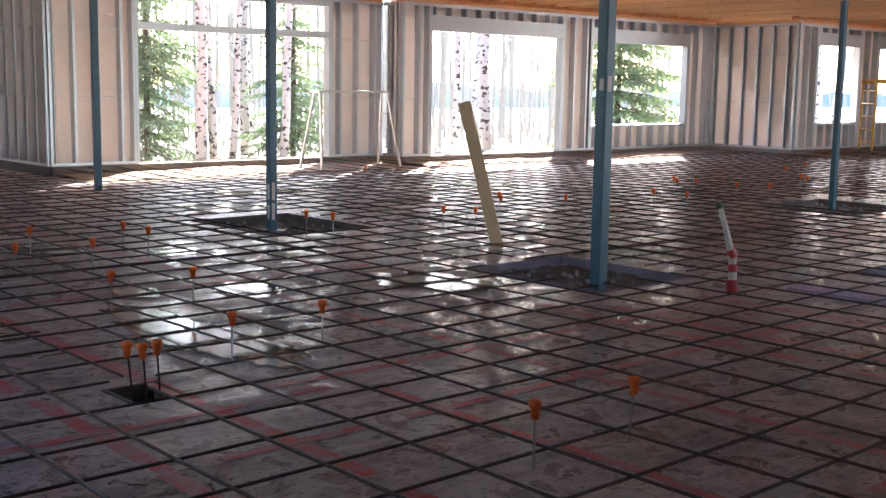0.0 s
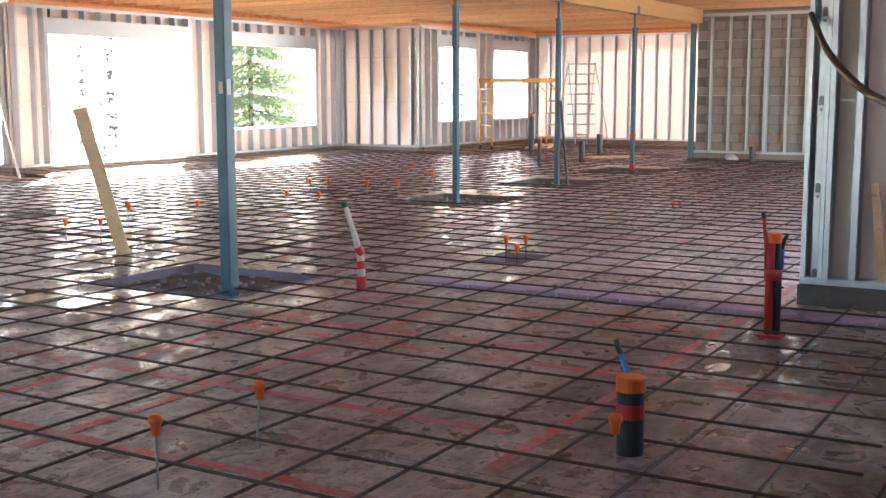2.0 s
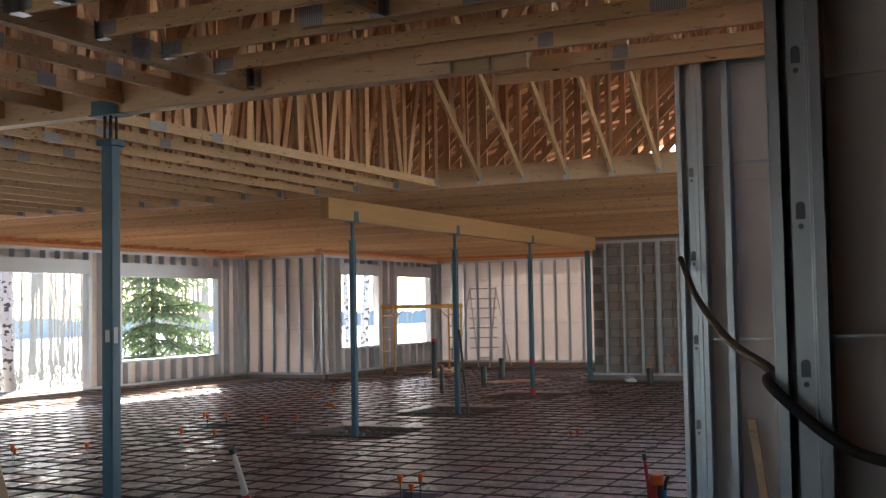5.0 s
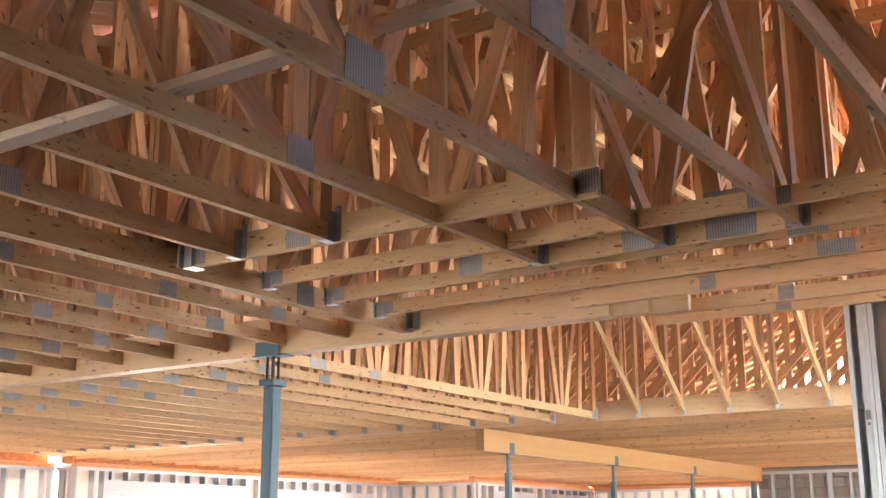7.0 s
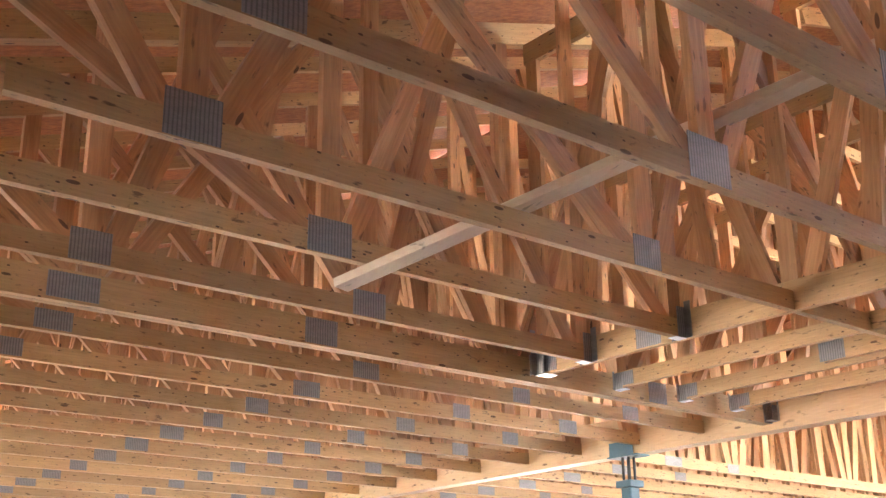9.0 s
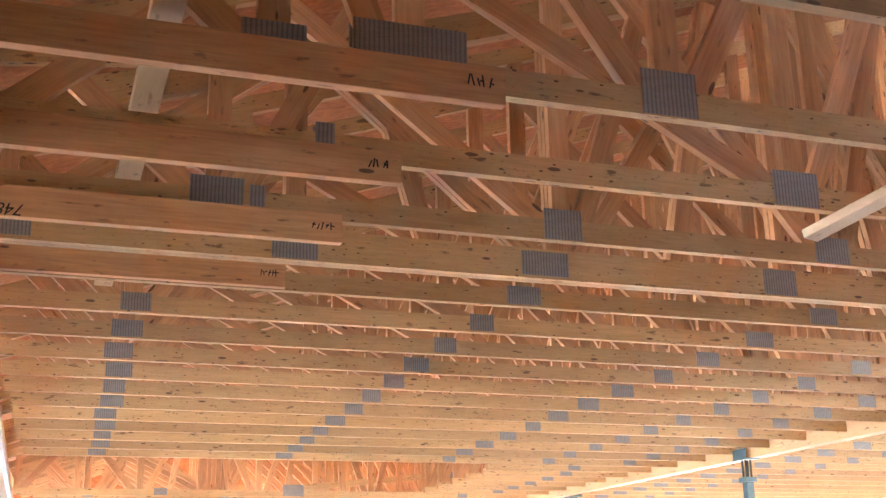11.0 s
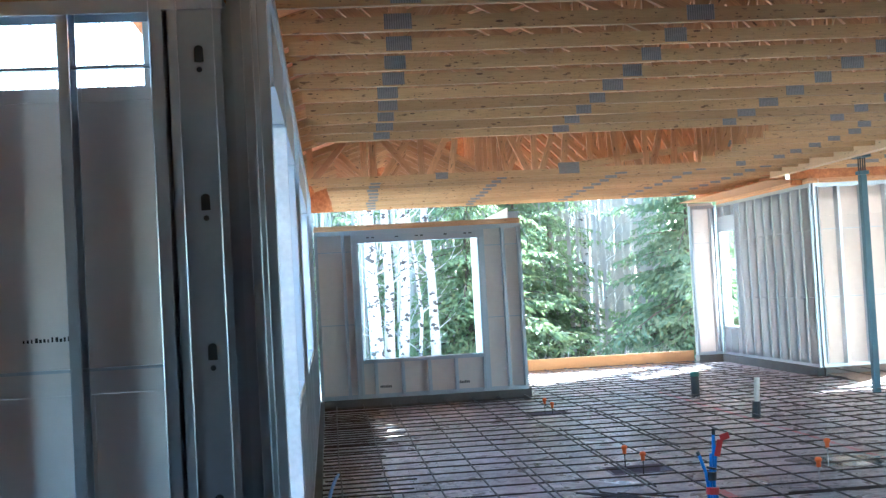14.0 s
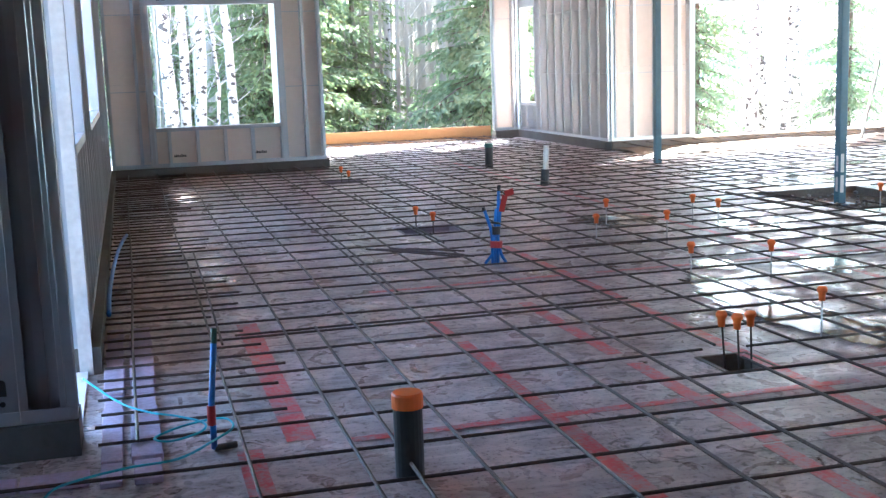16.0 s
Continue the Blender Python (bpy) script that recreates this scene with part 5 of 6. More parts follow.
for x, y, h, lean in ((3.77, 3.02, 0.29, (0.02, -0.01)), (3.19, 3.02, 0.29, (0, 0)), (3.82, 5.33, 0.27, (0, 0)), (3.20, 5.30, 0.28, (0, 0)), (3.83, 6.84, 0.27, (0, 0)), (3.29, 6.95, 0.28, (0, 0)),
                      (3.80, 9.55, 0.27, (0, 0)), (4.57, 9.38, 0.28, (0, 0)), (4.60, 8.97, 0.28, (0, 0)), (3.88, 8.50, 0.28, (0, 0)), (3.32, 8.64, 0.27, (0, 0)), (6.50, 9.34, 0.27, (0, 0)), (6.60, 9.03, 0.27, (0, 0)),
                      (4.11, 1.53, 0.28, (0, 0)), (8.02, 9.0, 0.26, (0, 0)), (8.2, 8.7, 0.26, (0, 0)), (10.1, 9.15, 0.26, (0, 0)), (11.7, 9.1, 0.26, (0, 0)), (11.72, 8.6, 0.26, (0, 0)), (13.6, 9.15, 0.26, (0, 0)), (13.8, 8.75, 0.26, (0, 0)), (15.5, 9.2, 0.26, (0, 0)),
                      (16.0, 9.6, 0.25, (0, 0)), (17.5, 10.8, 0.25, (0, 0)), (18.8, 11.2, 0.25, (0, 0)), (9.72, 9.9, 0.25, (0, 0)), (9.85, 10.0, 0.2, (0, 0)), (14.1, 10.6, 0.22, (0, 0)), (11.0, 14.2, 0.25, (0, 0))):
    capped_rod(x, y, h, lean=lean)
for x, y, h in ((2.22, 10.3, 0.22), (2.30, 9.98, 0.2), (2.38, 15.0, 0.22), (2.46, 14.9, 0.17), (9.24, 4.66, 0.22), (9.30, 4.58, 0.14), (9.36, 4.52, 0.22), (14.55, 4.95, 0.06), (14.68, 4.9, 0.07), (14.05, 10.5, 0.2), (14.25, 10.3, 0.2), (19.72, 5.34, 0.06)):
    capped_rod(x, y, h, REBAR)
for x, y, dx, dy in ((2.50, 5.07, -0.06, -0.07), (2.53, 4.98, -0.05, -0.06), (2.62, 5.02, -0.05, -0.07)):
    capped_rod(x, y, 0.275, REBAR, lean=(dx, dy))


# ---- pipes and stub-ups ----
def stub_pipe(x, y, h, r, colour, label, cap=None, band=None, lean=(0, 0)):
    t = thing("stub_pipe", label, "pipe", "stub pipes", at=pose(x, y, 0))
    bm = bmesh.new()
    tube(bm, [(0, 0, -0.08), (lean[0], lean[1], h)], r, 20)
    pipe = part("pipe", bm, colour, t)
    if cap:
        bm = bmesh.new()
        tube(bm, [(lean[0], lean[1], h - r * 0.7), (lean[0], lean[1], h + 0.012), (lean[0], lean[1], h + 0.02)], [r * 1.08, r * 1.08, r * 0.98], 20)
        part("cap", bm, cap, pipe)
    if band:
        bm = bmesh.new()
        tube(bm, [(lean[0] * 0.55, lean[1] * 0.55, h * 0.5), (lean[0] * 0.75, lean[1] * 0.75, h * 0.7)], r * 1.03, 20)
        part("band", bm, band, pipe)
    return t


stub_pipe(0.63, 4.06, 0.30, 0.055, BLACK, "upright black drain pipe with an orange cap", cap=ORANGE)
stub_pipe(4.5, 1.62, 0.31, 0.058, BLACK, "upright black drain pipe with orange cap and red band", cap=ORANGE, band=RED)
stub_pipe(4.75, 16.0, 0.33, 0.06, BLACK, "upright black pipe with a dark green cap", cap=GREEN)
stub_pipe(25.7, 12.5, 0.95, 0.07, BLACK, "tall black vent pipe with a red cap", cap=RED)
stub_pipe(21.2, 10.1, 0.55, 0.04, BLACK, "short black pipe with a red cap", cap=RED)
stub_pipe(22.75, 9.85, 0.45, 0.06, BLACK, "short black pipe standing in the grid")
stub_pipe(25.5, 10.6, 0.5, 0.07, BLACK, "short black pipe standing in the grid")
stub_pipe(24.2, 6.6, 0.35, 0.07, BLACK, "short black pipe by the block wall")
stub_pipe(24.2, 5.2, 0.3, 0.05, BLACK, "short black pipe by the block wall")


def cord(name, label, category, pts, r, mat, sub=6):
    """A smooth cord through points."""
    P = [Vector(p) for p in pts]
    P = [2 * P[0] - P[1]] + P + [2 * P[-1] - P[-2]]
    out = []
    for i in range(1, len(P) - 2):
        for k in range(sub):
            t = k / sub
            a, b, c, d = P[i - 1], P[i], P[i + 1], P[i + 2]
            out.append(0.5 * ((2 * b) + (c - a) * t + (2 * a - 5 * b + 4 * c - d) * t * t + (3 * b - a - 3 * c + d) * t ** 3))
    out.append(P[-2])
    bm = bmesh.new()
    tube(bm, out, r, 8)
    ob = part(name, bm, mat, None, smooth=True)
    return tagged(ob, label, category)


# white whip tube with red tape
whip = thing("conduit_whip", "leaning white conduit with red tape bands", "conduit", at=pose(7.27, 4.88, 0))
bm = bmesh.new()
pts = [(0, 0, -0.05), (-0.005, 0.01, 0.25), (-0.045, 0.045, 0.45), (-0.10, 0.085, 0.66)]
tube(bm, pts, [0.034, 0.03, 0.022, 0.02], 12)
whip_tube = part("tube", bm, WHITE_PIPE, whip, smooth=True)
for z0, z1, r in ((0.0, 0.1, 0.042), (0.16, 0.22, 0.036), (0.27, 0.33, 0.034)):
    bm = bmesh.new()
    tube(bm, [(-0.002, 0.004, z0), (-0.006 - 0.02 * (z0 > 0.2), 0.01 + 0.01 * (z0 > 0.2), z1)], r, 12)
    part("tape_band", bm, RED, whip_tube)
bm = bmesh.new()
tube(bm, [(-0.093, 0.08, 0.64), (-0.107, 0.09, 0.68)], 0.026, 10)
part("plug", bm, GREEN, whip_tube)

# leaning timber post
post = thing("leaning_plank", "pale leaning timber stake", "timber", at=pose(7.56, 7.70, 0))
bm = bmesh.new()
ax_ = Vector((-0.22, 0.27, 1.36))
sd_ = Vector((0.74, -0.67, 0.0))
sd_ = (sd_ - sd_.dot(ax_.normalized()) * ax_.normalized()).normalized()
slab(bm, (0, 0, -0.02), ax_, sd_, ax_.normalized().cross(sd_), 0.12, 0.05)
part("plank", bevelled(bm, 0.004), WOOD_Y, post)

# red conduit bundle
bundle = thing("conduit_bundle", "upright red and black conduits under an orange collar, blue tube ends", "conduit", at=pose(7.09, 1.71, 0))
for name, pts, r, m, lb in (("red_conduit", ((-0.014, 0.018, -0.05), (-0.014, 0.018, 0.4), (-0.01, 0.014, 0.62)), 0.027, RED, ""),
                            ("black_conduit", ((0.014, -0.024, -0.05), (0.014, -0.024, 0.3), (0.008, -0.016, 0.6)), 0.025, BLACK, ""),
                            ("thin_conduit", ((-0.018, 0.04, 0.35), (-0.02, 0.045, 0.55), (-0.03, 0.062, 0.74)), 0.011, RED, "thin red tube"),
                            ("tube_end", ((0.018, -0.045, 0.40), (0.02, -0.048, 0.55)), 0.010, BLUE, "blue tube end"),
                            ("plug", ((-0.03, 0.062, 0.735), (-0.033, 0.066, 0.775)), 0.013, GREEN, "dark plug"),
                            ("elbow", ((0.02, -0.042, 0.55), (0.026, -0.052, 0.60), (0.03, -0.07, 0.64)), 0.012, BLACK, ""),
                            ("collar", ((0.0, 0.0, 0.585), (0.0, 0.0, 0.645)), 0.044, ORANGE, "orange collar"),
                            ("tape_wrap", ((0.0, 0.0, 0.36), (0.0, 0.0, 0.42)), 0.053, RED, "")):
    bm = bmesh.new()
    tube(bm, pts, r, 14)
    part(name, bm, m, bundle, lb, smooth=name != "collar")
bm = bmesh.new()
box(bm, -0.06, 0.06, -0.07, 0.07, 0.0, 0.02)
part("foot_plate", bm, RED, bundle)

# blue tube bundle by the middle of the wing
blue = thing("tube_bundle", "bundle of thin blue water tubes tied with red tape", "tubing", at=pose(2.32, 8.2, 0))
for pts in (((0.01, 0, 0), (0.015, 0.0, 0.25), (0.02, 0, 0.36), (0.035, 0.01, 0.56)), ((-0.01, 0.01, 0), (-0.01, 0.0, 0.25), (0.0, 0, 0.34), (0.01, 0.01, 0.42)), ((-0.03, 0, 0), (-0.03, 0.0, 0.2), (-0.04, 0, 0.28), (-0.085, 0.0, 0.42)), ((0.075, 0, 0.01), (0.035, 0, 0.08), (0.015, 0, 0.2), (0.035, 0, 0.38), (0.05, 0, 0.48)), ((-0.08, 0.03, 0.01), (-0.03, 0, 0.08), (-0.02, 0, 0.22))):
    bm = bmesh.new()
    tube(bm, pts, 0.0125, 10)
    part("tube", bm, BLUE, blue, smooth=True)
for c, tip in (((0.035, 0.01, 0.555), (0.04, 0.01, 0.60)), ((-0.085, 0, 0.415), (-0.095, 0, 0.44))):
    bm = bmesh.new()
    tube(bm, [c, tip], 0.0135, 8)
    part("tube_cap", bm, BLACK, blue)
bm = bmesh.new()
slab(bm, (0.045, -0.012, 0.40), (0.075, -0.014, 0.52), (0.9, 0, -0.2), (0, 1, 0), 0.045, 0.006)
slab(bm, (0.075, -0.012, 0.53), (0.14, -0.02, 0.55), (-0.2, 0, 0.9), (0, 1, 0), 0.05, 0.006)
part("tape_flag", bm, RED, blue, "torn red tape flag")
for z0, z1, r, m, nm in ((0.13, 0.18, 0.047, RED, "tape_band"), (0.23, 0.29, 0.034, BLACK, "cable_tie"), (0.31, 0.325, 0.036, BLACK, "cable_tie")):
    bm = bmesh.new()
    tube(bm, [(0.0, 0, z0), (0.003, 0, z1)], r, 12)
    part(nm, bm, m, blue)

stub = thing("conduit_stub", "short white conduit in a dark sleeve", "conduit", at=pose(4.58, 13.2, 0))
bm = bmesh.new()
tube(bm, [(0, 0, 0.15), (0.02, 0, 0.48)], 0.035, 12)
part("tube", bm, WHITE_PIPE, stub)
bm = bmesh.new()
tube(bm, [(-0.02, 0, -0.04), (0, 0, 0.2)], 0.05, 12)
part("sleeve", bm, BLACK, stub)
riser = thing("water_riser", "upright blue water tube with red fitting and green tip", "tubing", at=pose(-0.05, 4.6, 0))
for name, pts, r, m in (("tube", ((0, 0, 0.01), (0.0, 0, 0.2), (0.025, 0.02, 0.44)), 0.013, BLUE), ("fitting", ((-0.004, 0, 0.11), (-0.003, 0, 0.19)), 0.018, RED), ("tip", ((0.025, 0.02, 0.43), (0.03, 0.024, 0.5)), 0.0125, GREEN), ("foot", ((0.0, 0, 0.012), (0.09, 0.02, 0.012)), 0.014, BLACK)):
    bm = bmesh.new()
    tube(bm, pts, r, 10)
    part(name, bm, m, riser, smooth=True)
thin = thing("water_riser", "thin blue tube with green tip behind the drain pipe", "tubing", at=pose(4.60, 1.64, 0))
for name, pts, r, m in (("tube", ((0, 0, 0.0), (0.0, 0.02, 0.28), (-0.02, 0.065, 0.41)), 0.012, BLUE), ("tip", ((-0.019, 0.062, 0.40), (-0.026, 0.08, 0.46)), 0.0125, GREEN)):
    bm = bmesh.new()
    tube(bm, pts, r, 10)
    part(name, bm, m, thin, smooth=True)
cord("loose_tube", "bright blue tube curving by the side wall", "tubing", [(-0.49, 7.3, 0.05), (-0.49, 7.8, 0.09), (-0.47, 8.5, 0.13), (-0.44, 9.2, 0.15), (-0.40, 9.8, 0.16), (-0.37, 10.1, 0.16)], 0.015, BLUE)
cord("cyan_cord", "thin cyan cord looping out from the side wall", "cord", [(-0.57, 5.35, 0.16), (-0.42, 5.12, 0.10), (-0.3, 4.95, 0.09), (-0.18, 4.84, 0.09), (-0.08, 4.72, 0.085), (-0.10, 4.62, 0.08), (-0.22, 4.56, 0.075), (-0.28, 4.61, 0.08), (-0.15, 4.72, 0.085), (0.0, 4.74, 0.09), (0.03, 4.62, 0.085), (-0.05, 4.50, 0.08), (-0.2, 4.32, 0.08), (-0.4, 4.28, 0.08), (-0.62, 4.20, 0.07), (-0.72, 4.05, 0.06), (-1.1, 3.8, 0.05)], 0.005, CYAN)
lean_bar = thing("pry_bar", "black steel bar leaning on a jack post", "bar", at=pose(17.2, 7.66, 0))
bm = bmesh.new()
tube(bm, [(0.0, 0.0, 0.0), (0.12, 0.2, 1.35)], 0.022, 8)
part("bar", bm, BLACK, lean_bar)
for x, y, z0, z1 in ((20.73, 7.92, 0.02, 0.14), (20.73, 7.92, 0.62, 0.70)):
    bm = bmesh.new()
    box(bm, x - 0.042, x + 0.042, y - 0.042, y + 0.042, z0, z1)
    tagged(part("marker_tape", bm, RED), "band of red tape wound round the post", "tape", "tape bands")
pile = thing("lumber_pile", "low pile of short dark planks on the grid", "lumber", at=pose(27.0, 12.9, 0.07, 0, 0, 20))
for k in range(7):
    bm = bmesh.new()
    box(bm, -0.9 + 0.1 * (k % 3), 0.8 - 0.12 * (k % 2), -0.3 + 0.15 * (k % 4), -0.17 + 0.15 * (k % 4), 0.041 * (k // 4), 0.041 * (k // 4) + 0.038)
    part("plank", bm, WOOD, pile)
bag = thing("plastic_bag", "crumpled white plastic bag by the block wall", "bag", at=pose(24.1, 7.0, 0.05))
bm = bmesh.new()
bmesh.ops.create_icosphere(bm, subdivisions=3, radius=0.13)
for v in bm.verts:
    v.co *= 1 + 0.45 * noise.noise(v.co * 9)
    v.co.z = max(v.co.z * 0.55, -0.06) + 0.06
part("bag", bm, WHITE_PAINT, bag)
planks = thing("loose_planks", "thin pale planks lying on the grid", "lumber", at=pose(23.6, 9.3, 0.075, 0, 0, -30))
for dy, a in ((0.0, 0.0), (0.2, 0.15), (0.45, -0.1)):
    bm = bmesh.new()
    slab(bm, (-0.8, dy, 0.01), (0.8, dy + a, 0.01), (0, 1, 0), (0, 0, 1), 0.07, 0.02)
    part("plank", bm, WOOD, planks)
stake = thing("short_stake", "short pale stake leaning in the stud bay", "timber", at=pose(8.36, 1.28, 0.15))
bm = bmesh.new()
slab(bm, (0.03, 0.0, 0.0), (0.06, 0.1, 0.72), (0, 1, 0), (1, 0, 0), 0.06, 0.03)
part("plank", bevelled(bm, 0.003), WOOD_Y, stake)
cord("hanging_cable", "thick black cable sagging across the studs", "cable", [(8.28, 1.82, 2.02), (7.6, 1.55, 1.74), (6.4, 1.1, 1.50), (5.2, 0.66, 1.40), (4.65, 0.575, 1.385), (4.625, 0.46, 1.275), (4.62, 0.34, 1.178), (4.61, 0.2, 1.112), (4.6, -0.1, 1.06), (4.6, -0.7, 0.98), (4.6, -1.6, 0.9)], 0.022, BLACK_CABLE)

# lilac foam strips
for x0, x1, y0, y1, cols in ((-0.50, -0.25, 4.3, 6.95, 2), (-1.3, -0.52, 4.35, 4.47, 1), (7.70, 7.93, 0.95, 4.7, 1)):
    f = thing("foam_strip", "strip of muddy lilac foam insulation pieces", "insulation")
    long_y = y1 - y0 > x1 - x0
    n = max(3, int(max(y1 - y0, x1 - x0) / 0.24))
    for c in range(cols):
        for k in range(n):
            bm = bmesh.new()
            j = random.uniform(0, 0.012)
            if long_y:
                w = (x1 - x0) / cols
                a, d = y0 + (y1 - y0) * k / n, (y1 - y0) / n
                box(bm, x0 + w * c + j, x0 + w * (c + 1) - 0.022 * (c < cols - 1) - j, a + 0.004, a + d - 0.004 - j, 0.002, 0.036 - j)
            else:
                a, d = x0 + (x1 - x0) * k / n, (x1 - x0) / n
                box(bm, a + 0.004, a + d - 0.004 - j, y0 + j, y1 - j, 0.002, 0.036 - j)
            part("foam_piece", bevelled(bm, 0.003), FOAM, f)


# ---- ladders, scaffold ----
def step_ladder(x, y, rz, h, w, label):
    """A folding ladder: front rails with rungs, and legs splayed out to the sides."""
    t = thing("step_ladder", label, "ladder", at=pose(x, y, 0.06, 0, 0, rz))
    sp = h * 0.2
    for sx in (-1, 1):
        bm = bmesh.new()
        slab(bm, (sx * w * 0.2, -sp, 0), (sx * w / 2, 0, h), (1, 0, 0), (0, 1, 0), 0.03, 0.07)
        part("rail", bm, ALU, t)
        bm = bmesh.new()
        slab(bm, (sx * w * 1.05, sp, 0), (sx * w * 0.5, 0.04, h - 0.05), (1, 0, 0), (0, 1, 0), 0.03, 0.05)
        part("splayed_leg", bm, ALU, t)
    n = int(h / 0.27)
    for k in range(1, n + 1):
        f = k / (n + 0.2)
        bm = bmesh.new()
        half = w * (0.2 + 0.3 * f) if f < 0.2 else w * 0.52
        tube(bm, [(-half, -sp * (1 - f), h * f), (half, -sp * (1 - f), h * f)], 0.017, 8)
        part("rung", bm, ALU, t)
    return t


step_ladder(29.75, 12.95, -66, 2.25, 0.74, "tall aluminium folding ladder with splayed legs")
horse = thing("trestle", "grey aluminium trestle ladder standing by the wall", "trestle", at=pose(12.35, 16.35, 0.05, 0, 0, 4))
for sx in (-0.78, 0.78):
    for dy in (-0.3, 0.3):
        bm = bmesh.new()
        slab(bm, (sx + 0.14 * (1 if sx > 0 else -1), dy, 0), (sx, dy * 0.25, 1.32), (1, 0, 0), (0, 1, 0), 0.035, 0.035)
        part("leg", bm, ALU, horse)
for z in (0.35, 0.65, 0.95):
    bm = bmesh.new()
    box(bm, 0.62, 0.84, -0.22 + z * 0.1, -0.20 + z * 0.1, z, z + 0.02)
    part("rung", bm, ALU, horse)
bm = bmesh.new()
box(bm, -0.85, 0.85, -0.12, 0.12, 1.32, 1.36)
part("platform", bm, ALU, horse)

scaffold = thing("rolling_scaffold", "yellow steel rolling scaffold tower", "scaffold", at=pose(26.21, 13.08, 0.06, 0, 0, -39))
for sx in (-0.92, 0.92):
    for sy in (-0.37, 0.37):
        bm = bmesh.new()
        tube(bm, [(sx, sy, 0.12), (sx, sy, 1.8)], 0.022, 10)
        part("upright", bm, YELLOW, scaffold)
        bm = bmesh.new()
        tube(bm, [(sx - 0.02, sy, 0.06), (sx + 0.02, sy, 0.06)], 0.06, 14)
        part("caster", bm, BLACK, scaffold)
    for z in (0.3, 0.6, 0.9, 1.2, 1.5):
        bm = bmesh.new()
        tube(bm, [(sx, -0.37, z), (sx, 0.37, z)], 0.018, 8)
        part("rung", bm, YELLOW, scaffold)
for sy in (-0.37, 0.37):
    bm = bmesh.new()
    box(bm, -0.96, 0.96, sy - 0.025, sy + 0.025, 1.67, 1.76)
    part("side_rail", bm, YELLOW, scaffold)
    for a, b in (((-0.92, 1.42), (-0.62, 1.67)), ((0.92, 1.42), (0.62, 1.67))):
        bm = bmesh.new()
        tube(bm, [(a[0], sy, a[1]), (b[0], sy, b[1])], 0.014, 8)
        part("brace", bm, YELLOW, scaffold)
bm = bmesh.new()
box(bm, -0.9, 0.9, -0.34, 0.34, 1.735, 1.77)
part("deck", bm, PLY, scaffold)

# bare soil between the boards and the window walls
soil = thing("soil_strip", "brown trodden soil along the foot of the window walls", "soil", kind="structure")
for x0, x1, y0, y1 in SOIL_STRIPS:
    bm = bmesh.new()
    nx, ny = int((x1 - x0) / 0.16), int((y1 - y0) / 0.16)
    rows = [[bm.verts.new((x0 + (x1 - x0) * i / nx, y0 + (y1 - y0) * j / ny, -0.03 + 0.07 * j / ny + 0.035 * noise.noise((x0 + 0.9 * i * 0.16, y0 + 0.16 * j, 3.0)) + 0.012 * noise.noise((i * 0.7, j * 0.7, 5.0)))) for i in range(nx + 1)] for j in range(ny + 1)]
    for j in range(ny):
        for i in range(nx):
            bm.faces.new((rows[j][i], rows[j][i + 1], rows[j + 1][i + 1], rows[j + 1][i]))
    part("soil", bm, TAN_SOIL, soil, smooth=True)
    # dowels out of the foundation, lapping onto the grid
    if x1 - x0 > 2:
        for k in range(int((x1 - x0) / 0.406)):
            x = x0 + 0.2 + 0.406 * k
            lay_bar((x + random.uniform(-0.03, 0.03), y1 + 0.02, 0.115), (x + random.uniform(-0.07, 0.07), y0 - random.uniform(0.1, 0.3), 0.066), 0.0085, 0.008)
    else:
        for k in range(int((y1 - y0) / 0.411)):
            y = y0 + 0.2 + 0.411 * k
            lay_bar((x1 + 0.02, y + random.uniform(-0.03, 0.03), 0.115), (x0 - random.uniform(0.1, 0.3), y + random.uniform(-0.07, 0.07), 0.066), 0.0085, 0.008)


# ---- outside ----
def bough_template(seed, fine):
    """A flat spruce bough of length 1 along x: a rib, side twigs and many slim needle blades hanging from them."""
    rnd = np.random.RandomState(seed)
    verts = []
    steps = 15 if fine else 8
    for k in range(steps):
        f = (k + 0.6) / steps
        root = np.array((f, 0, 0.10 * f - 0.16 * f * f))
        for s in (-1, 1):
            reach = 0.36 * (1 - f) ** 0.7 + 0.07
            out = np.array((rnd.uniform(0.5, 0.9), s, rnd.uniform(-0.35, 0.0)))
            out /= np.linalg.norm(out)
            m = max(3, int(reach / (0.035 if fine else 0.07)))
            for j in range(m):
                g = (j + rnd.uniform(0.2, 0.8)) / m
                p = root + out * reach * g + np.array((0, 0, -0.10 * reach * g * g))
                d = out + rnd.uniform(-0.8, 0.8, 3) + np.array((0.2, 0, -0.55))
                d /= np.linalg.norm(d)
                ln = rnd.uniform(0.05, 0.10) * (1 if fine else 1.5)
                w = np.cross(d, rnd.uniform(-1, 1, 3))
                w *= rnd.uniform(0.010, 0.017) * (1 if fine else 1.6) / (np.linalg.norm(w) + 1e-6)
                verts += [p, p + d * ln * 0.5 + w, p + d * ln, p + d * ln * 0.5 - w]
    return np.array(verts)


BOUGHS = {fine: [bough_template(k + 1, fine) for k in range(6)] for fine in (True, False)}


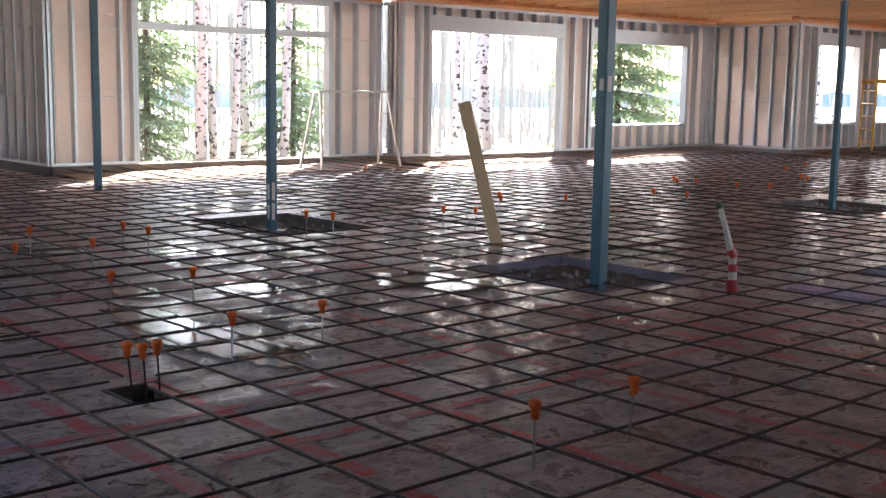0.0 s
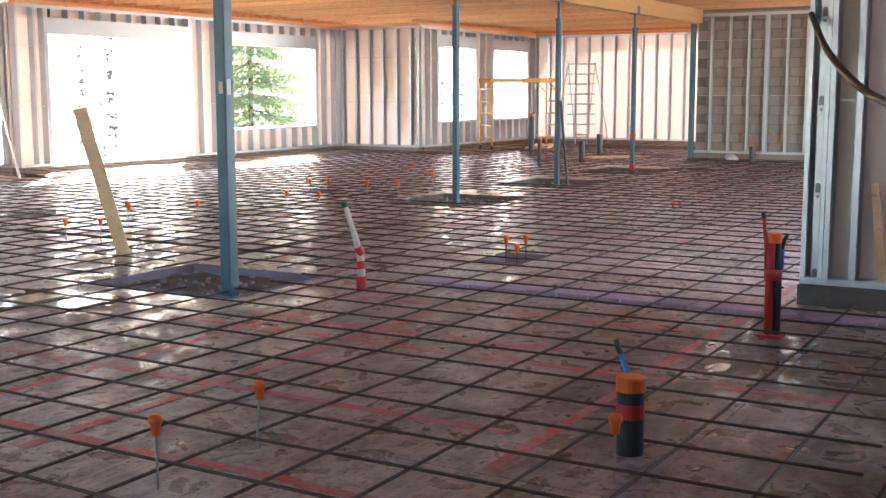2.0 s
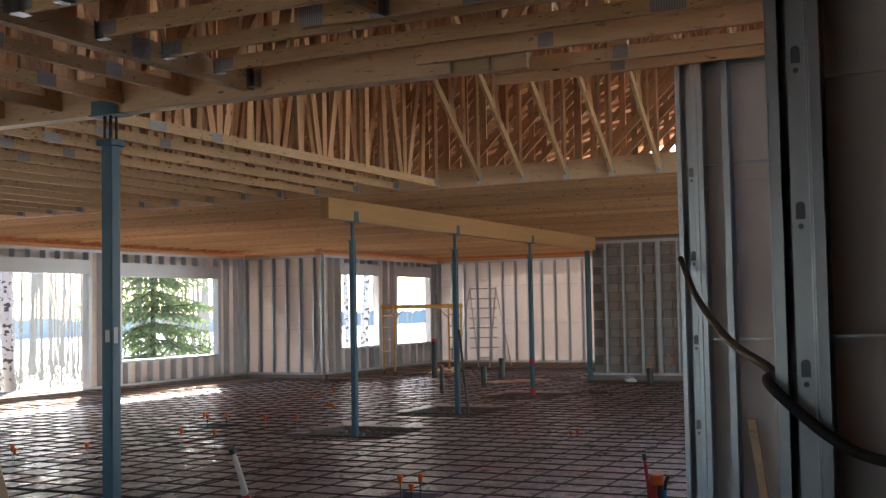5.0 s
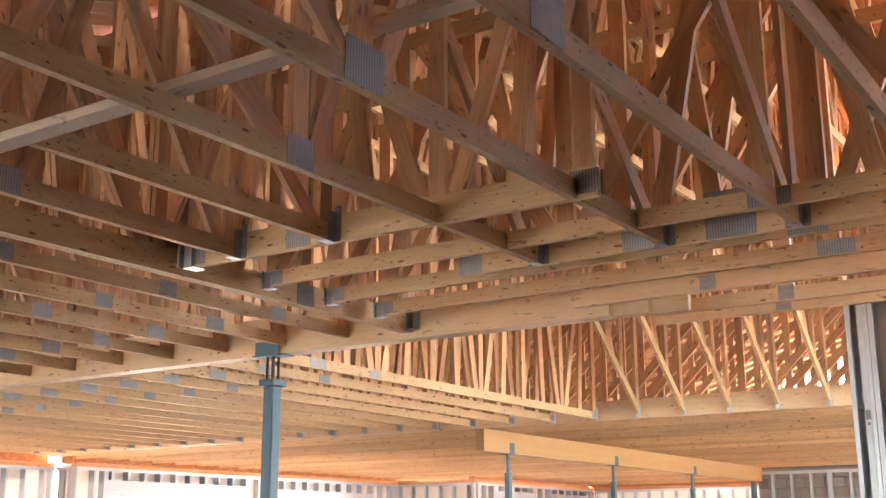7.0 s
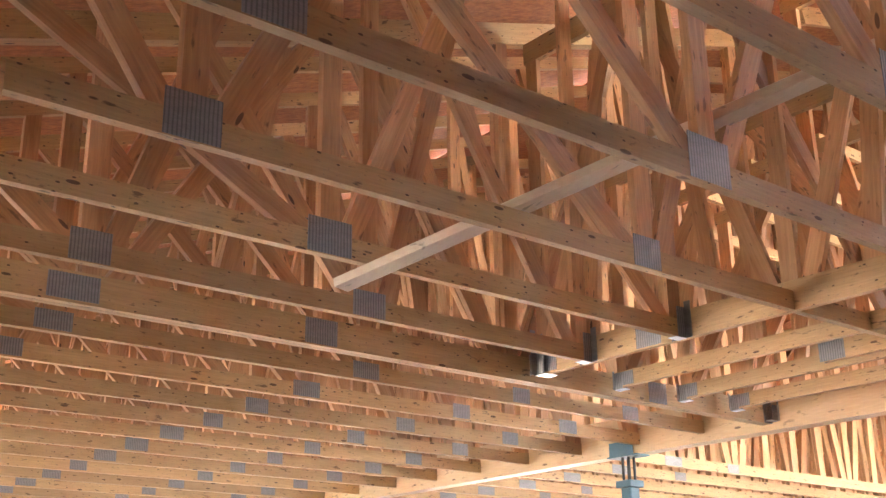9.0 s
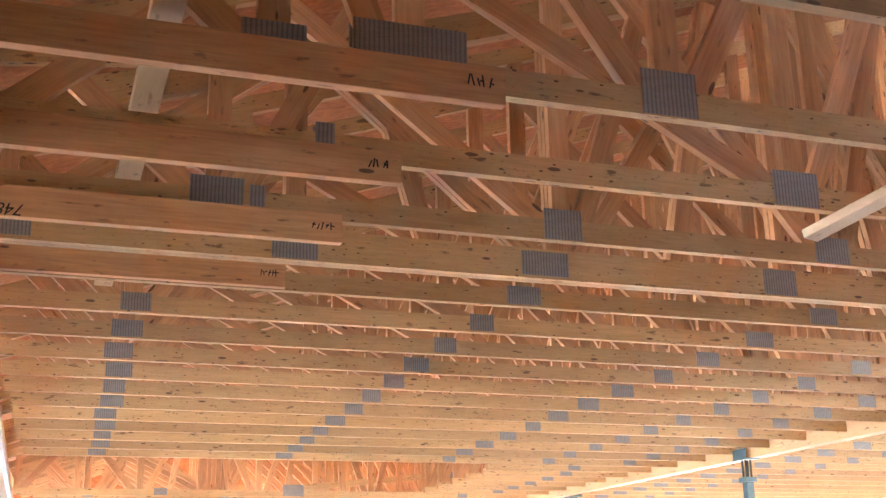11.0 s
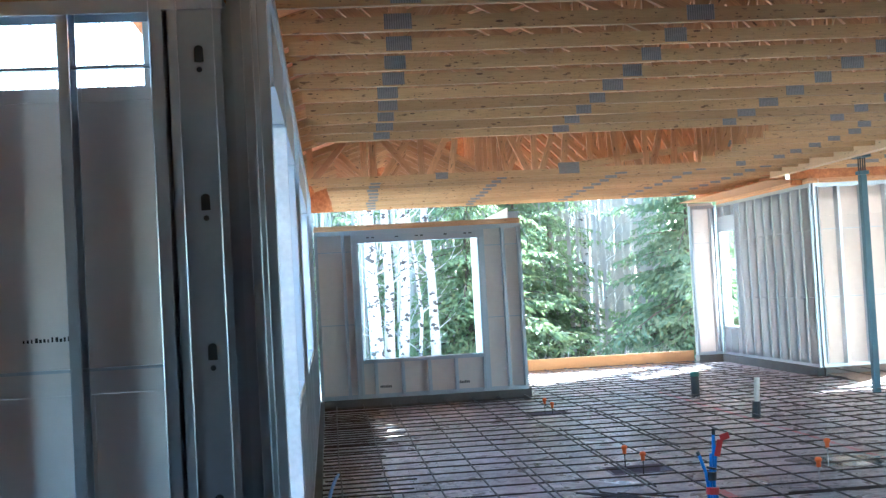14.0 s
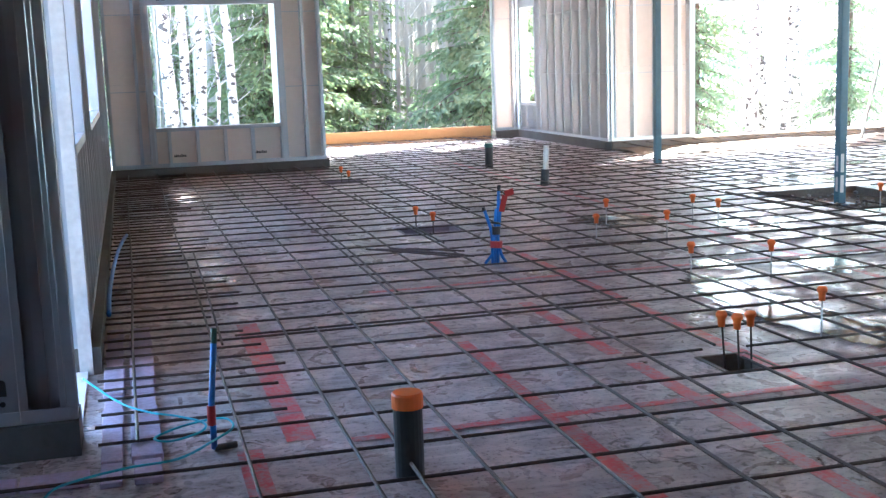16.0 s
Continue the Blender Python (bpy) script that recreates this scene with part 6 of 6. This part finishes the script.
def spruce(x, y, h, spread, seed, z=-0.5, needles=NEEDLES, fine=True):
    rnd = random.Random(seed)
    t = thing("spruce_tree", "green spruce with drooping layered boughs", "tree", "spruce trees", at=pose(x, y, z))
    bm = bmesh.new()
    tube(bm, [(0, 0, -0.2), (0.03, 0, h * 0.5), (0, 0.02, h)], [0.011 * h, 0.007 * h, 0.01], 9)
    part("trunk", bm, BARK, t)
    out, ribs = [], bmesh.new()
    zz = 0.35
    while zz < h:
        f = zz / h
        n = 5 + rnd.randrange(3)
        a0 = rnd.uniform(0, math.tau)
        for k in range(n):
            a = a0 + k * math.tau / n + rnd.uniform(-0.3, 0.3)
            length = (spread * (1 - f) ** 0.8 + 0.15) * rnd.uniform(0.55, 1.15)
            dip = rnd.uniform(-0.45, 0.05)
            c, s, cd, sd = math.cos(a), math.sin(a), math.cos(dip), math.sin(dip)
            rot = np.array(((c * cd, -s, -c * sd), (s * cd, c, -s * sd), (sd, 0, cd))) * length
            top = np.array((0, 0, zz + rnd.uniform(-0.12, 0.12)))
            out.append(BOUGHS[fine][rnd.randrange(6)] @ rot.T + top)
            tube(ribs, [top, top + rot @ np.array((0.5, 0, 0.01)), top + rot @ np.array((0.97, 0, -0.055))], [0.012 * length, 0.008 * length, 0.002], 4, False)
        zz += rnd.uniform(0.22, 0.40)
    v = np.concatenate(out)
    me = bpy.data.meshes.new("crown")
    me.from_pydata(v.tolist(), [], np.arange(len(v)).reshape(-1, 4).tolist())
    me.materials.append(needles)
    crown = new("crown", me)
    crown.parent = t
    tagged(part("bough_rib", ribs, BARK, t), kind="stuff")
    return t


def birch(x, y, h, r, seed, z=-0.5):
    rnd = random.Random(seed)
    t = thing("birch_tree", "slim white birch with dark bark marks and bare twigs", "tree", "birch trees", at=pose(x, y, z))
    pts, radii = [], []
    px, py = 0.0, 0.0
    n = 9
    for k in range(n + 1):
        pts.append((px, py, h * k / n - 0.1))
        radii.append(r * (1 - 0.85 * k / n))
        px += rnd.uniform(-0.09, 0.09)
        py += rnd.uniform(-0.09, 0.09)
    bm = bmesh.new()
    tube(bm, pts, radii, 10)
    part("trunk", bm, BIRCH, t, smooth=True)
    bm = bmesh.new()
    for _ in range(22):
        k = rnd.randrange(1, n)
        a, up, ln = rnd.uniform(0, math.tau), rnd.uniform(0.1, 0.9), rnd.uniform(0.5, 1.6)
        p = Vector(pts[k])
        q = p + Vector((math.cos(a), math.sin(a), up)) * ln * 0.5
        e = q + Vector((math.cos(a + rnd.uniform(-0.5, 0.5)), math.sin(a), up + 0.2)) * ln * 0.5
        tube(bm, [p, q, e], [0.014, 0.009, 0.004], 5, False)
        for _ in range(2):
            b = q + Vector((rnd.uniform(-1, 1), rnd.uniform(-1, 1), rnd.uniform(-0.2, 0.8))) * 0.35
            tube(bm, [q, b], [0.006, 0.003], 4, False)
    tagged(part("twig_mass", bm, BIRCH, t), kind="stuff")
    return t


for i, (x, y, h, s, nd) in enumerate(((3.1, 28.5, 9, 2.7, LIGHT_NEEDLES), (5.8, 31.5, 9, 2.0, LIGHT_NEEDLES), (9.9, 29.5, 9, 2.8, NEEDLES), (4.6, 30.5, 10, 2.5, LIGHT_NEEDLES), (8.4, 27.2, 10, 3.0, NEEDLES), (13.5, 26.3, 7.5, 2.3, NEEDLES), (18.0, 26.5, 7.5, 1.7, NEEDLES), (27.6, 23.0, 8, 2.8, LIGHT_NEEDLES), (11.0, 34, 9, 2.8, NEEDLES), (-0.4, 36, 11, 2.8, NEEDLES), (5.3, 37, 11, 2.6, NEEDLES), (3.6, 41, 12, 3.0, NEEDLES), (-2.8, 29, 10, 2.4, NEEDLES), (1.6, 33, 9, 1.8, LIGHT_NEEDLES))):
    spruce(x, y, h, s, i + 3, needles=nd, fine=y < 32)
for i, (x, y, h, r) in enumerate(((13.7, 24, 12, 0.15), (15.22, 26, 12, 0.12), (15.14, 25, 12, 0.10), (17.4, 28, 13, 0.15), (16.66, 25, 12, 0.12), (18.3, 24.4, 12, 0.17), (21.76, 24, 12, 0.12), (21.58, 22.5, 12, 0.17), (37.4, 22, 12, 0.12), (38.9, 22, 12, 0.18), (0.69, 26, 12, 0.17), (0.97, 26.3, 11, 0.13), (1.28, 27, 11, 0.14), (1.73, 27, 8, 0.05), (2.09, 27, 12, 0.13), (6.75, 31.5, 12, 0.12), (6.1, 33, 12, 0.09), (25.4, 27, 12, 0.08), (23.3, 28, 12, 0.08), (19.4, 31, 12, 0.09), (35.5, 26, 12, 0.09))):
    birch(x, y, h, r, i + 50)

rnd = random.Random(77)
verts, faces = [], []


def twig(p, q, w):
    """A slim three-sided twig."""
    d = (q - p).normalized()
    s = d.orthogonal().normalized()
    o = d.cross(s)
    k = len(verts)
    for c, r in ((p, w), (q, w * 0.4)):
        for a in range(3):
            verts.append(c + r * (math.cos(a * math.tau / 3) * s + math.sin(a * math.tau / 3) * o))
    for a in range(3):
        faces.append((k + a, k + (a + 1) % 3, k + 3 + (a + 1) % 3, k + 3 + a))


for k in range(2300):
    x, y = (rnd.uniform(-16, 12) if k < 1800 else rnd.uniform(9, 60)), rnd.uniform(30, 60)
    h = rnd.uniform(5, 12)
    top = Vector((x + rnd.uniform(-0.5, 0.5), y + rnd.uniform(-0.5, 0.5), h))
    foot = Vector((x, y, -1.4))
    twig(foot, top, rnd.uniform(0.03, 0.09))
    for _ in range(7):
        p = foot.lerp(top, rnd.uniform(0.15, 0.95))
        twig(p, p + Vector((rnd.uniform(-0.9, 0.9), rnd.uniform(-0.9, 0.9), rnd.uniform(0.2, 1.1))), 0.014)
for _ in range(1500):
    x, y = rnd.uniform(-6, 50), rnd.uniform(23.5, 40)
    p = Vector((x, y, -0.6))
    for _ in range(4):
        twig(p, p + Vector((rnd.uniform(-0.35, 0.35), rnd.uniform(-0.35, 0.35), rnd.uniform(0.3, 1.0))), 0.008)
me = bpy.data.meshes.new("brush")
me.from_pydata(verts, [], faces)
me.materials.append(THICKET)
tagged(new("brush", me), "bare grey saplings and brush behind the trees", "brush", kind="stuff")

# far distance: its haze is painted into the lake and shore colours
bm = bmesh.new()
box(bm, -200, 400, 62, 240, -4.6, -4.3)
tagged(part("lake", bm, LAKE), "lake beyond the trees, paled for distance haze", "lake", kind="structure")
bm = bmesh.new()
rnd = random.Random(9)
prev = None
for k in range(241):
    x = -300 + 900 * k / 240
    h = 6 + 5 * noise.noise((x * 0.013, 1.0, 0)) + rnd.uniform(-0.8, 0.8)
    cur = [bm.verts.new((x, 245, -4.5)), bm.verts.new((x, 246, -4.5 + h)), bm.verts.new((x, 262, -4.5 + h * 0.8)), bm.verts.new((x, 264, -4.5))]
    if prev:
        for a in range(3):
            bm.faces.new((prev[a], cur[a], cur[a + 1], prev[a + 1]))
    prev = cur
tagged(part("far_shore", bm, FOREST), "wooded far shore tinted blue-green for distance haze", "woods", kind="structure")


# ---- floor boards and tape ----
k = 0
for i in range(-2, 14):
    for j in range(-3, 19):
        x0, y0 = 0.30 + 2.44 * i - (1.22 if j % 2 else 0.0), 0.20 + 1.22 * j
        x1, y1 = x0 + 2.44, y0 + 1.22
        if x0 > 31 or y0 > 21.9 or (y0 > 17.6 and (x0 > 7 or x1 < 2.6)) or (y0 > 14.8 and x0 > 24.6):
            continue
        rects = [(max(x0, -3.8) + 0.002, min(x1, 31.1) - 0.002, max(y0, -2.98) + 0.002, min(y1, 21.99) - 0.002)]
        if rects[0][1] - rects[0][0] < 0.05 or (x1 < -0.6 and y0 > 4.9):
            continue
        for h in HOLE_RECTS:
            rects = cut(rects, h)
        if not rects:
            continue
        bm = bmesh.new()
        lift = random.uniform(-0.004, 0.0)
        for a, b, c, d in rects:
            box(bm, a, b, c, d, -0.12, lift)
        part("insulation_board", bm, FLOOR, floor)


def tape_line(along_y, c, a, b, width=0.062):
    t = thing("seam_tape", "torn red seam tape stuck along the insulation boards", "tape", "seam tapes")
    p = a
    while p < b:
        e = min(b, p + random.uniform(0.3, 1.4))
        s = random.uniform(-0.012, 0.012)
        bm = bmesh.new()
        if along_y:
            box(bm, c + s - width / 2, c + s + width / 2, p, e, 0.0008, 0.0018)
        else:
            box(bm, p, e, c + s - width / 2, c + s + width / 2, 0.0022, 0.0032)
        part("tape_strip", bm, TAPE, t)
        p = e + random.choice((0.004, 0.004, 0.004, 0.02, 0.2))


for args in ((4.5, 2.2, 17.0), (5.74, 1.0, 5.4), (1.37, 3.2, 6.5, 0.085), (0.31, 4.6, 6.9, 0.12), (0.09, 3.3, 4.55, 0.1), (2.05, 3.1, 6.8, 0.085), (2.65, 2.6, 9.0, 0.085), (6.1, 2.6, 5.0), (3.5, 1.5, 4.4), (7.0, 2.2, 4.9), (8.9, 2.0, 12.0), (11.3, 2.0, 10.0)):
    tape_line(True, *args)
for args in ((4.53, 0.5, 3.3), (4.71, 3.0, 6.4), (3.9, 2.3, 6.8), (2.03, 4.0, 9.0), (7.55, 1.2, 6.0)):
    tape_line(False, *args)


def pool(name, label, category, group, mat, x, y, rx, ry, seed, z, rough=0.2):
    """A flat film with a wandering edge."""
    bm = bmesh.new()
    n = 160
    ring = []
    for k in range(n):
        a = k * math.tau / n
        r = 1 + 0.55 * noise.noise((math.cos(a) * 1.6 + seed, math.sin(a) * 1.6, seed * 0.7)) + rough * noise.noise((math.cos(a) * 5 + seed, math.sin(a) * 5, 2.0)) + rough * 0.6 * noise.noise((math.cos(a) * 14 + seed, math.sin(a) * 14, 4.0))
        ring.append(bm.verts.new((x + rx * r * math.cos(a), y + ry * r * math.sin(a), z)))
    bm.faces.new(ring)
    tagged(part(name, bm, mat), label, category, group)


def puddle(x, y, rx, ry, seed):
    pool("puddle", "shallow rainwater puddle on the muddy boards", "puddle", "puddles", WATER, x, y, rx, ry, seed, 0.0056)


for args in ((3.38, 6.0, 0.27, 0.92, 1.3), (4.45, 7.15, 0.2, 0.34, 4.1), (3.75, 7.5, 0.14, 0.2, 2.2), (5.75, 6.6, 0.36, 0.55, 7.7), (7.3, 12.1, 0.7, 0.42, 5.5), (8.6, 13.6, 0.6, 0.4, 3.3), (6.15, 1.75, 0.1, 0.05, 6.2), (9.8, 11.6, 0.5, 0.3, 8.4), (12.2, 12.8, 0.7, 0.4, 0.4), (4.1, 9.9, 0.3, 0.25, 1.9)):
    puddle(*args)
